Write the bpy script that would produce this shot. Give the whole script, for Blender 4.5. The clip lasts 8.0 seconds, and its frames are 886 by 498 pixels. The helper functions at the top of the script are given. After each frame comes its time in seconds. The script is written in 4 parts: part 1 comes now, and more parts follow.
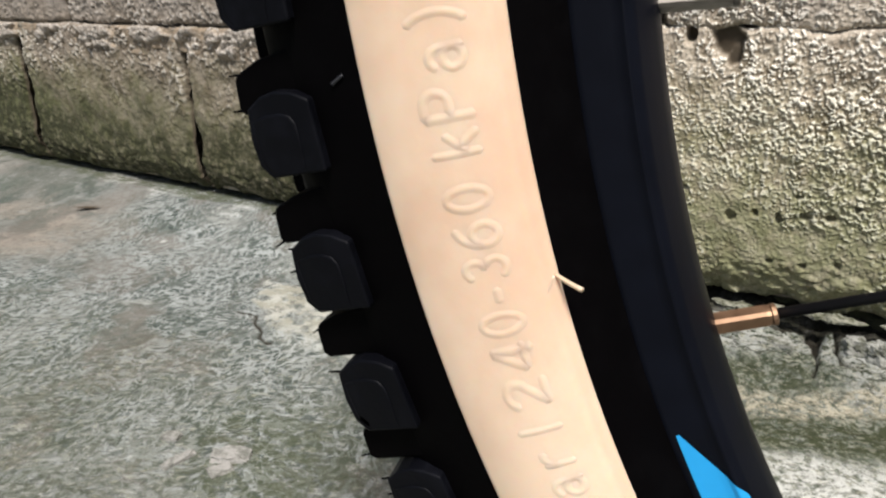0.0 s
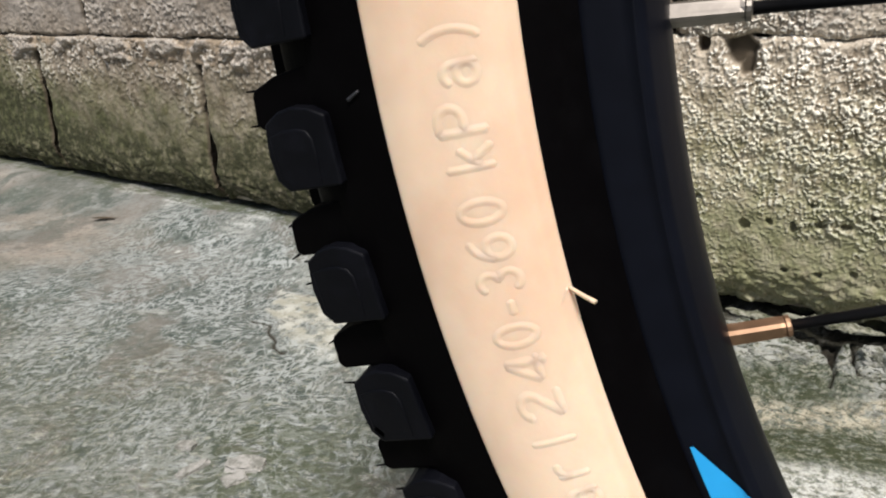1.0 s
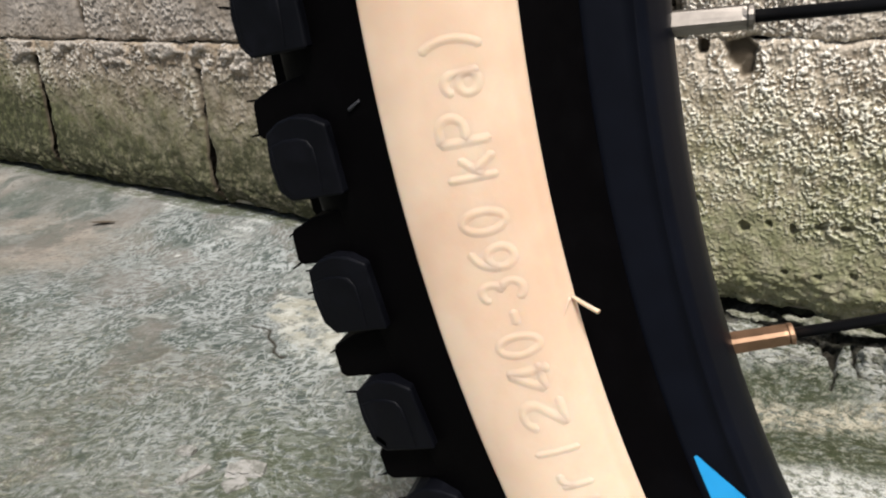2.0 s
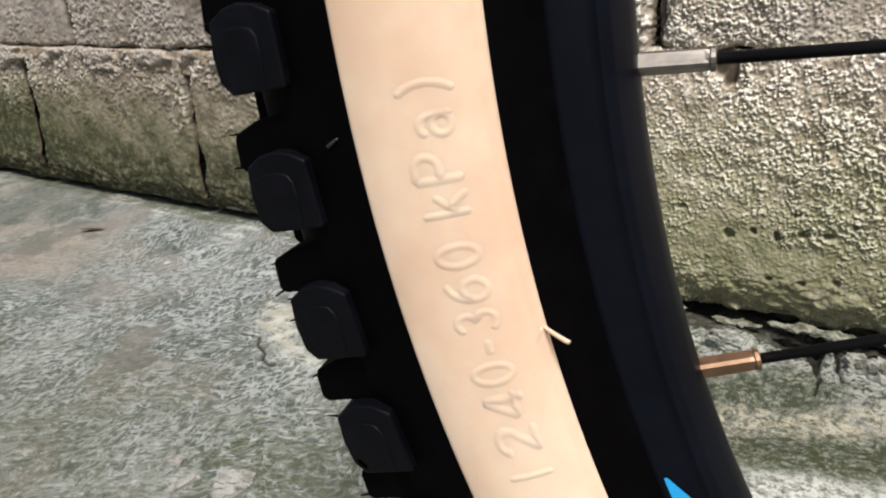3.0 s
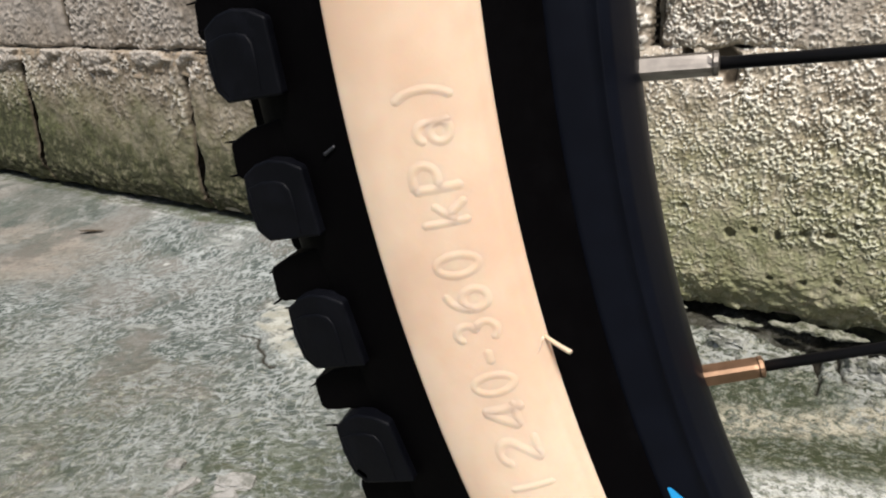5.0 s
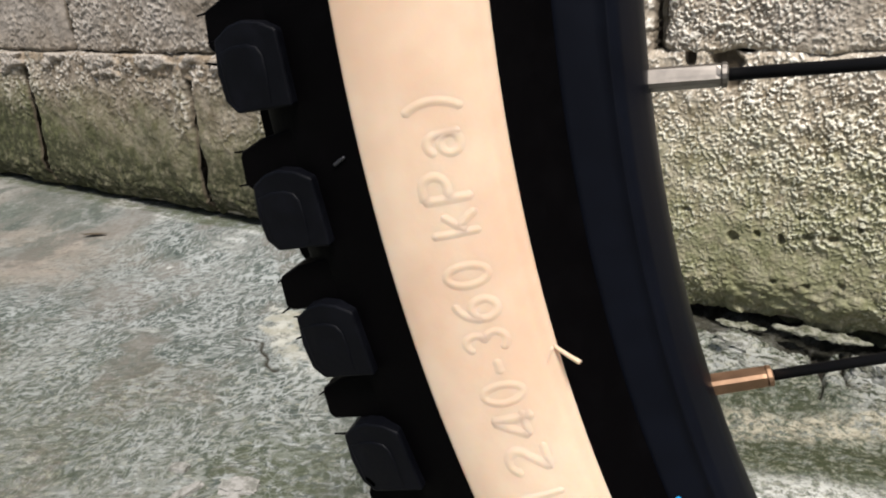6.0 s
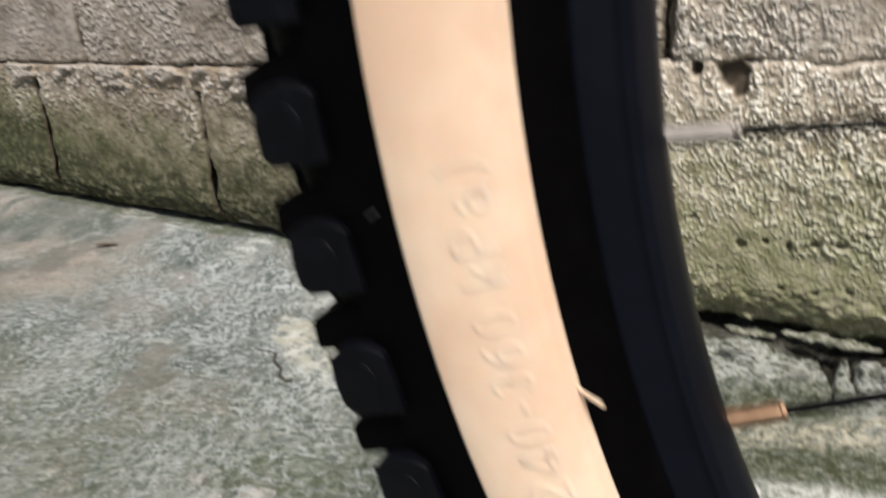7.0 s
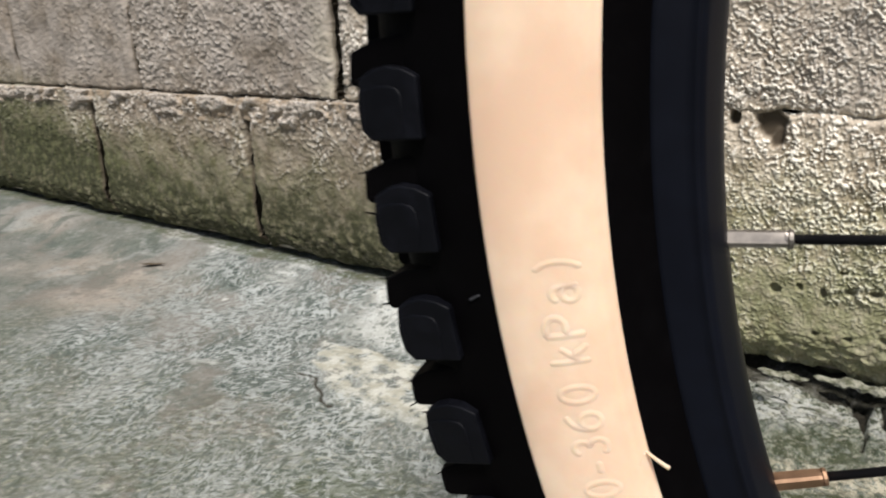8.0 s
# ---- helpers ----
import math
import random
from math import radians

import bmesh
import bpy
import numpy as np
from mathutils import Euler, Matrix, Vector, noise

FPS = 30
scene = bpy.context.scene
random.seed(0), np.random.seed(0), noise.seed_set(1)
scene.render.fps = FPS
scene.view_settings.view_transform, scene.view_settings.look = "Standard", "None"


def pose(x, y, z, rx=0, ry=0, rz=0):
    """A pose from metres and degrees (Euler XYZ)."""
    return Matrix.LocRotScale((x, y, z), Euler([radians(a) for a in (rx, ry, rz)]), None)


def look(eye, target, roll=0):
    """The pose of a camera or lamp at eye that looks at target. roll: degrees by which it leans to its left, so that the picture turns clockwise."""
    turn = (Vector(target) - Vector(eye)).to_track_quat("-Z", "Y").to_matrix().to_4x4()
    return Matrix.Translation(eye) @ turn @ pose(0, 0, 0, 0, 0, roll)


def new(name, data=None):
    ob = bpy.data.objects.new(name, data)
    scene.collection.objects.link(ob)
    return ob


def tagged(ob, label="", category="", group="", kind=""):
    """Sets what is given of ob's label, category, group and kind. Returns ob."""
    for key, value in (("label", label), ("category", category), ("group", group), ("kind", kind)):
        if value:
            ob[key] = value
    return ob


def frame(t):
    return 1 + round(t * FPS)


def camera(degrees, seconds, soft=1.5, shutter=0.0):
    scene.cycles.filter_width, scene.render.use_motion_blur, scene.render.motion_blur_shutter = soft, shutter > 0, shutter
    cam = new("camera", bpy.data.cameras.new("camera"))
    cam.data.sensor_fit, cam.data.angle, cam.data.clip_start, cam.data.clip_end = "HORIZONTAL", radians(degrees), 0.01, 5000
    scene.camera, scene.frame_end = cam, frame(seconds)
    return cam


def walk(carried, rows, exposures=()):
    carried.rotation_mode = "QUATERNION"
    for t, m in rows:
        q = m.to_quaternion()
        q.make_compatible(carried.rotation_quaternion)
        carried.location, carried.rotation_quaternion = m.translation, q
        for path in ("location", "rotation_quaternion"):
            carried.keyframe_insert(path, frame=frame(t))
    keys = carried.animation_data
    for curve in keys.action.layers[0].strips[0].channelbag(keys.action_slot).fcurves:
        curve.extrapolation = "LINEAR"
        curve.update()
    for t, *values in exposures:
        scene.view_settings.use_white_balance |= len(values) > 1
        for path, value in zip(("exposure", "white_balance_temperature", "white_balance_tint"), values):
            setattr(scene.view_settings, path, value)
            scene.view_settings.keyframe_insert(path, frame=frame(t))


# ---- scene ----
cam = camera(64.7, 8.0, soft=2.05, shutter=1.0)
PATH = [
    (0, (0.02091, 0.02821, 0.24845), (-0.97776, 1.60342, -0.47360), -1.088),
    (0.5, (0.02139, 0.02773, 0.24938), (-1.00267, 1.59721, -0.44922), -1.415),
    (1, (0.02119, 0.02728, 0.24935), (-1.01170, 1.59157, -0.44788), -1.566),
    (2.3, (0.02043, 0.02827, 0.25112), (-1.01058, 1.59712, -0.43822), -1.826),
    (2.5, (0.02105, 0.02881, 0.25203), (-1.00875, 1.59957, -0.43516), -1.839),
    (3, (0.02329, 0.02772, 0.25539), (-0.98943, 1.60922, -0.43256), -1.724),
    (3.5, (0.02307, 0.02853, 0.25596), (-0.98682, 1.61043, -0.43519), -2.035),
    (4, (0.02296, 0.02943, 0.25642), (-0.98498, 1.61159, -0.43700), -2.105),
    (4.5, (0.02246, 0.02928, 0.25578), (-0.98606, 1.61102, -0.43777), -2.018),
    (5.8, (0.02241, 0.02947, 0.25726), (-0.99508, 1.60907, -0.42789), -2.087),
    (6, (0.02148, 0.02884, 0.25737), (-0.99553, 1.60893, -0.42747), -2.091),
    (6.5, (0.02223, 0.02892, 0.25710), (-0.99134, 1.60974, -0.43115), -2.102),
    (6.8, (0.02145, 0.02771, 0.25788), (-0.99815, 1.60573, -0.42790), -2.037),
    (6.9, (0.02204, 0.02697, 0.26047), (-0.99858, 1.60246, -0.42957), -2.675),
    (7, (0.02029, 0.02521, 0.26595), (-1.01108, 1.59689, -0.41675), -2.865),
    (7.2, (0.01929, 0.01925, 0.27128), (-1.02847, 1.59524, -0.37561), -1.344),
    (7.5, (0.01716, 0.01575, 0.27556), (-1.04735, 1.58683, -0.35571), -1.961),
    (8, (0.01882, 0.00674, 0.28218), (-1.08036, 1.55707, -0.34092), -1.758),
]
walk(cam, [(t, look(eye, target, roll)) for t, eye, target, roll in PATH], [(0, 0.30), (6.9, 0.30), (7.6, 0.36), (8.0, 0.37)])

# ---- light ----
world = bpy.data.worlds.new("sky")
scene.world = world
world.use_nodes = True
wn, wl = world.node_tree.nodes, world.node_tree.links
sky = wn.new("ShaderNodeTexSky")
sky.sky_type, sky.sun_disc = "NISHITA", False
SUN_UP, SUN_ROUND = 58.0, 142.0
sky.sun_elevation, sky.sun_rotation = radians(SUN_UP), radians(SUN_ROUND)
sky.air_density, sky.dust_density = 1.0, 3.0
wn["Background"].inputs["Strength"].default_value = 0.07
wl.new(sky.outputs[0], wn["Background"].inputs["Color"])
sun = new("sun", bpy.data.lights.new("sun", "SUN"))
sun.data.energy, sun.data.angle, sun.data.color = 4.2, radians(13), (1.0, 0.957, 0.905)
sun_from = Vector((math.sin(radians(SUN_ROUND)) * math.cos(radians(SUN_UP)), math.cos(radians(SUN_ROUND)) * math.cos(radians(SUN_UP)), math.sin(radians(SUN_UP))))
sun.matrix_world = look(sun_from * 5, (0, 0, 0))


# ---- fields of noise ----
def rnd(ix, iy, seed):
    h = (ix.astype(np.int64) * 374761393 + iy.astype(np.int64) * 668265263 + seed * 2147483647) & 0xFFFFFFFF
    h = ((h ^ (h >> 13)) * 1274126177) & 0xFFFFFFFF
    h = ((h ^ (h >> 16)) * 2246822519) & 0xFFFFFFFF
    return ((h ^ (h >> 15)) & 0xFFFFFF) / float(0xFFFFFF)


def smooth_noise(x, y, seed=0):
    """Value noise from -1 to 1 over cells of size 1."""
    ix, iy = np.floor(x), np.floor(y)
    fx, fy = x - ix, y - iy
    fx, fy = fx * fx * (3 - 2 * fx), fy * fy * (3 - 2 * fy)
    a, b = rnd(ix, iy, seed), rnd(ix + 1, iy, seed)
    c, d = rnd(ix, iy + 1, seed), rnd(ix + 1, iy + 1, seed)
    return 2 * ((a * (1 - fx) + b * fx) * (1 - fy) + (c * (1 - fx) + d * fx) * fy) - 1


def fbm(x, y, seed=0, octaves=4):
    out, amp, total = 0, 1.0, 0.0
    for k in range(octaves):
        out = out + amp * smooth_noise(x * 2 ** k + 17.3 * k, y * 2 ** k - 9.1 * k, seed + k)
        total += amp
        amp *= 0.55
    return out / total


def cells(x, y, seed=0):
    """Distance to the nearest of scattered points, about one in each cell."""
    ix, iy = np.floor(x), np.floor(y)
    best = np.full(np.shape(x), 9.0)
    for i in (-1, 0, 1):
        for j in (-1, 0, 1):
            px, py = ix + i + rnd(ix + i, iy + j, seed), iy + j + rnd(ix + i, iy + j, seed + 91)
            best = np.minimum(best, np.hypot(px - x, py - y))
    return best


def ease(a, b, x):
    t = np.clip((x - a) / (b - a), 0, 1)
    return t * t * (3 - 2 * t)


# ---- materials ----
class Nodes:
    def __init__(self, name):
        self.mat = bpy.data.materials.new(name)
        self.mat.use_nodes = True
        self.nodes, self.links = self.mat.node_tree.nodes, self.mat.node_tree.links
        self.shader = self.nodes["Principled BSDF"]

    def put(self, value, socket):
        if hasattr(value, "links"):
            self.links.new(value, socket)
        else:
            socket.default_value = value

    def position(self):
        return self.nodes.new("ShaderNodeNewGeometry").outputs["Position"]

    def scaled(self, vector, scale, turn=(0, 0, 0)):
        n = self.nodes.new("ShaderNodeMapping")
        self.links.new(vector, n.inputs["Vector"])
        n.inputs["Scale"].default_value = scale
        n.inputs["Rotation"].default_value = turn
        return n.outputs[0]

    def along(self, vector, degrees, length, width):
        """Coordinates for marks of that length and width in metres, lying at that angle in the plan."""
        n = self.nodes.new("ShaderNodeMapping")
        self.links.new(vector, n.inputs["Vector"])
        n.inputs["Rotation"].default_value = (0, 0, radians(-degrees))
        return self.scaled(n.outputs[0], (1 / length, 1 / width, 1 / width))

    def noise(self, vector, scale, detail=4, rough=0.6, twist=0.0):
        n = self.nodes.new("ShaderNodeTexNoise")
        self.links.new(vector, n.inputs["Vector"])
        n.inputs["Scale"].default_value, n.inputs["Detail"].default_value = scale, detail
        n.inputs["Roughness"].default_value, n.inputs["Distortion"].default_value = rough, twist
        return n.outputs[0]

    def warped(self, vector, scale, amount):
        n = self.nodes.new("ShaderNodeTexNoise")
        self.links.new(vector, n.inputs["Vector"])
        n.inputs["Scale"].default_value, n.inputs["Detail"].default_value = scale, 2
        k = self.nodes.new("ShaderNodeVectorMath")
        k.operation = "MULTIPLY_ADD"
        self.links.new(n.outputs["Color"], k.inputs[0])
        k.inputs[1].default_value = (amount, amount, 0)
        self.links.new(vector, k.inputs[2])
        return k.outputs[0]

    def voronoi(self, vector, scale):
        n = self.nodes.new("ShaderNodeTexVoronoi")
        self.links.new(vector, n.inputs["Vector"])
        n.inputs["Scale"].default_value = scale
        return n.outputs["Distance"]

    def span(self, value, a, b, low=0.0, high=1.0):
        n = self.nodes.new("ShaderNodeMapRange")
        n.interpolation_type = "SMOOTHSTEP"
        self.links.new(value, n.inputs[0])
        n.inputs[1].default_value, n.inputs[2].default_value = a, b
        n.inputs[3].default_value, n.inputs[4].default_value = low, high
        return n.outputs[0]

    def math(self, how, a, b=0.0):
        n = self.nodes.new("ShaderNodeMath")
        n.operation = how
        self.put(a, n.inputs[0])
        self.put(b, n.inputs[1])
        return n.outputs[0]

    def mix(self, factor, a, b, how="MIX"):
        n = self.nodes.new("ShaderNodeMix")
        n.data_type, n.blend_type = "RGBA", how
        self.put(factor, n.inputs[0])
        for value, k in ((a, 6), (b, 7)):
            self.put((*value, 1) if isinstance(value, tuple) else value, n.inputs[k])
        return n.outputs[2]

    def mask(self, name):
        n = self.nodes.new("ShaderNodeAttribute")
        n.attribute_name = name
        return n.outputs["Fac"]

    def piece(self):
        return self.nodes.new("ShaderNodeObjectInfo").outputs["Random"]

    def axis(self, vector, k):
        n = self.nodes.new("ShaderNodeSeparateXYZ")
        self.links.new(vector, n.inputs[0])
        return n.outputs[k]

    def bump(self, height, strength, distance, below=None):
        n = self.nodes.new("ShaderNodeBump")
        n.inputs["Strength"].default_value, n.inputs["Distance"].default_value = strength, distance
        self.links.new(height, n.inputs["Height"])
        if below:
            self.links.new(below, n.inputs["Normal"])
        self.links.new(n.outputs[0], self.shader.inputs["Normal"])
        return n.outputs[0]

    def done(self, colour, rough=0.6, metal=0.0, spec=0.5):
        for value, key in ((colour, "Base Color"), (rough, "Roughness"), (metal, "Metallic"), (spec, "Specular IOR Level")):
            self.put((*value, 1) if isinstance(value, tuple) else value, self.shader.inputs[key])
        return self.mat


def block_material():
    m = Nodes("concrete_block")
    p = m.position()
    big, mid, fine = m.noise(p, 9, 4), m.noise(p, 60, 5, 0.65), m.noise(p, 420, 4, 0.7)
    c = m.mix(m.span(big, 0.35, 0.65), (0.30, 0.255, 0.195), (0.41, 0.36, 0.29))
    c = m.mix(m.span(mid, 0.42, 0.66), c, (0.165, 0.13, 0.088))
    c = m.mix(m.span(m.mask("grit"), 0.22, 0.70, 0, 0.92), c, (0.80, 0.765, 0.69))
    c = m.mix(m.span(fine, 0.52, 0.64, 0, 0.5), c, (0.17, 0.14, 0.10))
    c = m.mix(m.span(m.noise(p, 640, 3, 0.7), 0.56, 0.66, 0, 0.45), c, (0.62, 0.57, 0.48))
    # shade is painted into the left blocks' colour, light into the right ones'
    c = m.mix(1.0, c, m.mix(m.mask("lit_tone"), (0.545, 0.522, 0.522), (1.30, 1.29, 1.28)), "MULTIPLY")
    c = m.mix(m.math("MULTIPLY", m.mask("smear"), m.span(mid, 0.3, 0.6, 0.9, 0.4)), c, (0.42, 0.385, 0.30))
    # pale grey weathering higher up, algae and moss low down, in ragged patches
    z = m.axis(p, 2)
    c = m.mix(m.math("MULTIPLY", m.span(z, 0.19, 0.24), m.span(m.noise(p, 25, 3), 0.3, 0.6, 0.15, 0.6)), c, (0.33, 0.30, 0.27))
    ragged = m.math("ADD", z, m.math("MULTIPLY", m.math("SUBTRACT", m.noise(p, 22, 5, 0.7), 0.5), 0.16))
    west = m.span(m.axis(p, 0), -0.75, -1.25, 0.0, 1.0)
    lit = m.mask("lit_tone")
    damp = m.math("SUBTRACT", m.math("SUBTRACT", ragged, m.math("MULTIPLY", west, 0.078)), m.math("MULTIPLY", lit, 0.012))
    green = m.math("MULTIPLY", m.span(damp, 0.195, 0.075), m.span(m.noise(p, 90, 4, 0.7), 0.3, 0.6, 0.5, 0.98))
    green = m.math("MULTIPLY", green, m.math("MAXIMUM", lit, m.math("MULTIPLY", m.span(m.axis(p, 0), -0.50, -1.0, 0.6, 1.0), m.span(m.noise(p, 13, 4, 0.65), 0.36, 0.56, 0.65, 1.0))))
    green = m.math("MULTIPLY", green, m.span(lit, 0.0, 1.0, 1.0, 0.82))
    # algae too gets a brighter colour on the blocks painted as lit
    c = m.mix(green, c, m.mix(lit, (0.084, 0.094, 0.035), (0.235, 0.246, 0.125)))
    moss = m.math("MULTIPLY", m.span(damp, 0.128, 0.066), m.span(m.noise(p, 95, 5, 0.75), 0.38, 0.54, 0.25, 1.0))
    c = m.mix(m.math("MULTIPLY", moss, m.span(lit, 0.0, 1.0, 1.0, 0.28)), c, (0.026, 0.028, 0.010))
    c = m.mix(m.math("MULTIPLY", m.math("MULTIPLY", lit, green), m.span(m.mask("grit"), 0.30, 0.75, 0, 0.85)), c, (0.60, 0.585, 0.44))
    # pits, holes and joint edges are coloured a darker brown
    c = m.mix(m.mask("recess_dark"), c, (0.070, 0.054, 0.036))
    b = m.bump(fine, 0.35, 0.0012)
    m.bump(m.noise(p, 1100, 3, 0.6), 0.3, 0.0005, b)
    return m.done(c, m.span(fine, 0.3, 0.7, 0.75, 0.95), spec=0.35)


def mortar_material(name, dark, light):
    m = Nodes(name)
    p = m.position()
    n = m.noise(p, 130, 5, 0.7)
    c = m.mix(m.span(n, 0.35, 0.65), dark, light)
    c = m.mix(m.span(m.noise(p, 20, 3), 0.5, 0.7), c, dark)
    m.bump(m.noise(p, 500, 4, 0.7), 0.5, 0.0012)
    return m.done(c, 0.92, spec=0.3)


def squeeze_material():
    """Crumbled mortar: earthy brown in the hollows, grey and pitted on the clots."""
    m = Nodes("crumbled_mortar")
    p = m.position()
    n = m.noise(p, 150, 5, 0.7)
    c = m.mix(m.span(n, 0.35, 0.65), (0.23, 0.18, 0.125), (0.34, 0.275, 0.205))
    c = m.mix(m.math("MULTIPLY", m.mask("clots"), m.span(n, 0.3, 0.55, 0.5, 1.0)), c, m.mix(m.span(m.noise(p, 420, 4, 0.7), 0.4, 0.62), (0.24, 0.21, 0.18), (0.50, 0.46, 0.41)))
    m.bump(m.noise(p, 500, 4, 0.7), 0.5, 0.0012)
    return m.done(c, 0.92, spec=0.3)


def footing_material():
    m = Nodes("dark_footing")
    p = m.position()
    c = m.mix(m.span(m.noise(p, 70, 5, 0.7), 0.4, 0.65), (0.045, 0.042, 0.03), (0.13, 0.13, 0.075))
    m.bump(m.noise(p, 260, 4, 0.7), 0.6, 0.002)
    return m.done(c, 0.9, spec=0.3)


def ground_material():
    m = Nodes("weathered_concrete")
    p = m.position()
    turned = m.scaled(p, (1, 1, 1), (0, 0, radians(-52)))
    big, mid = m.noise(p, 6.5, 4, 0.6), m.noise(p, 26, 5, 0.65)
    flecks = m.noise(m.scaled(turned, (1.0, 1.4, 1)), 170, 3, 0.65, 0.5)
    bent = m.warped(m.warped(p, 14, 0.03), 60, 0.008)
    # short pale trowel strokes in patches of three directions, with dark film between them
    ways = []
    for degrees, length, seed in ((28, 0.0105, 0.0), (70, 0.0095, 3.1), (118, 0.0110, 7.7)):
        shifted = m.nodes.new("ShaderNodeVectorMath")
        shifted.inputs[1].default_value = (seed, seed * 1.7, 0)
        m.links.new(p, shifted.inputs[0])
        ways.append((m.noise(m.along(bent, degrees, length, 0.0038), 1.0, 3, 0.6), m.span(m.noise(shifted.outputs[0], 21, 3, 0.6), 0.44, 0.54)))
    pale, dark = 0.0, 0.0
    for stroke, where in ways:
        pale = m.math("MAXIMUM", pale, m.math("MULTIPLY", m.span(stroke, 0.53, 0.585), where))
        dark = m.math("MAXIMUM", dark, m.math("MULTIPLY", m.span(stroke, 0.465, 0.40), where))
    # fine curling lines where the film has lifted
    curl = m.math("ABSOLUTE", m.math("SUBTRACT", m.noise(m.along(bent, 122, 0.019, 0.0105), 1.0, 2, 0.5), 0.5))
    pale = m.math("MAXIMUM", pale, m.math("MULTIPLY", m.span(curl, 0.030, 0.010), m.span(m.noise(p, 48, 3, 0.6), 0.44, 0.56, 0.0, 0.9)))
    patch = m.math("MULTIPLY", m.span(m.noise(p, 9, 4, 0.65), 0.36, 0.52, 0.30, 1.0), m.span(m.noise(p, 34, 4, 0.7), 0.32, 0.50, 0.45, 1.0))
    patch = m.math("MULTIPLY", m.math("MULTIPLY", patch, m.mask("scuff")), m.math("SUBTRACT", 1.0, m.math("MULTIPLY", m.mask("flake"), 0.85)))
    # earthy worn patches, where the strokes have gone
    earth = m.span(m.noise(m.warped(p, 25, 0.02), 11.5, 5, 0.68, 0.4), 0.51, 0.60)
    patch = m.math("MULTIPLY", patch, m.span(earth, 0.0, 1.0, 1.0, 0.7))
    c = m.mix(m.span(big, 0.36, 0.64), (0.115, 0.120, 0.104), (0.174, 0.176, 0.162))
    c = m.mix(m.span(m.noise(p, 14, 5, 0.7), 0.47, 0.62, 0, 0.75), c, (0.080, 0.095, 0.078))
    c = m.mix(m.span(mid, 0.52, 0.68, 0, 0.6), c, (0.225, 0.23, 0.215))
    c = m.mix(m.math("MULTIPLY", m.mask("dull"), m.span(m.noise(p, 22, 5, 0.7), 0.36, 0.58, 0.35, 0.9)), c, (0.108, 0.102, 0.082))
    c = m.mix(m.math("MULTIPLY", m.mask("tan"), m.span(mid, 0.3, 0.6, 0.45, 0.85)), c, (0.31, 0.268, 0.225))
    c = m.mix(m.math("MULTIPLY", patch, 0.6), c, (0.090, 0.110, 0.104))
    c = m.mix(m.span(m.noise(p, 11, 5, 0.65, 0.5), 0.49, 0.58, 0, 0.65), c, (0.066, 0.082, 0.072))
    c = m.mix(m.span(m.noise(p, 8, 5, 0.65, 0.5), 0.51, 0.60, 0, 0.6), c, (0.255, 0.262, 0.248))
    c = m.mix(m.math("MULTIPLY", dark, m.math("MULTIPLY", patch, 0.85)), c, (0.038, 0.055, 0.051))
    c = m.mix(m.span(flecks, 0.47, 0.33, 0, 0.6), c, (0.052, 0.058, 0.044))
    c = m.mix(m.span(flecks, 0.55, 0.70, 0, 0.5), c, (0.26, 0.262, 0.235))
    c = m.mix(m.math("MULTIPLY", earth, m.span(flecks, 0.38, 0.58, 0.75, 0.3)), c, (0.158, 0.141, 0.122))
    # mottling of lichen: yellowish crumbs on a dark green film
    crumbs = m.noise(m.along(bent, 30, 0.0070, 0.0045), 1.0, 4, 0.72)
    c = m.mix(m.math("MULTIPLY", m.mask("mottle"), m.span(crumbs, 0.48, 0.38, 0, 0.7)), c, (0.056, 0.067, 0.053))
    c = m.mix(m.math("MULTIPLY", m.mask("mottle"), m.span(crumbs, 0.53, 0.63, 0, 0.7)), c, m.mix(m.span(mid, 0.4, 0.6), (0.30, 0.30, 0.235), (0.41, 0.415, 0.385)))
    c = m.mix(m.math("MULTIPLY", pale, m.math("MULTIPLY", patch, 0.95)), c, (0.335, 0.356, 0.346))
    c = m.mix(m.math("MULTIPLY", m.mask("flake"), m.span(m.noise(p, 90, 4, 0.7), 0.35, 0.6, 0.2, 0.75)), c, m.mix(m.span(mid, 0.35, 0.65), (0.090, 0.083, 0.070), (0.170, 0.156, 0.138)))
    c = m.mix(m.math("MULTIPLY", m.mask("flake_edge"), m.span(flecks, 0.35, 0.6, 0.2, 0.8)), c, (0.36, 0.37, 0.345))
    c = m.mix(m.math("MULTIPLY", m.mask("foot"), m.span(m.noise(p, 120, 5, 0.75), 0.38, 0.55, 0.35, 0.9)), c, m.mix(m.span(m.noise(p, 210, 5, 0.75), 0.42, 0.58), (0.078, 0.100, 0.062), (0.34, 0.35, 0.285)))
    # the crust: chalky and yellowish, mottled with grey-green
    c = m.mix(m.math("MULTIPLY", m.mask("crust"), m.span(m.noise(p, 85, 4, 0.65), 0.40, 0.54, 0.1, 0.95)), c, m.mix(m.span(m.noise(p, 40, 4, 0.6), 0.42, 0.6), (0.32, 0.312, 0.255), (0.47, 0.468, 0.42)))
    c = m.mix(m.math("MULTIPLY", m.mask("pale"), m.span(m.noise(p, 95, 6, 0.8), 0.43, 0.50, 0.08, 0.97)), c, (0.64, 0.645, 0.61))
    c = m.mix(m.math("MULTIPLY", m.mask("chalk"), m.span(m.noise(p, 150, 6, 0.8), 0.46, 0.53, 0.0, 0.92)), c, (0.60, 0.55, 0.42))
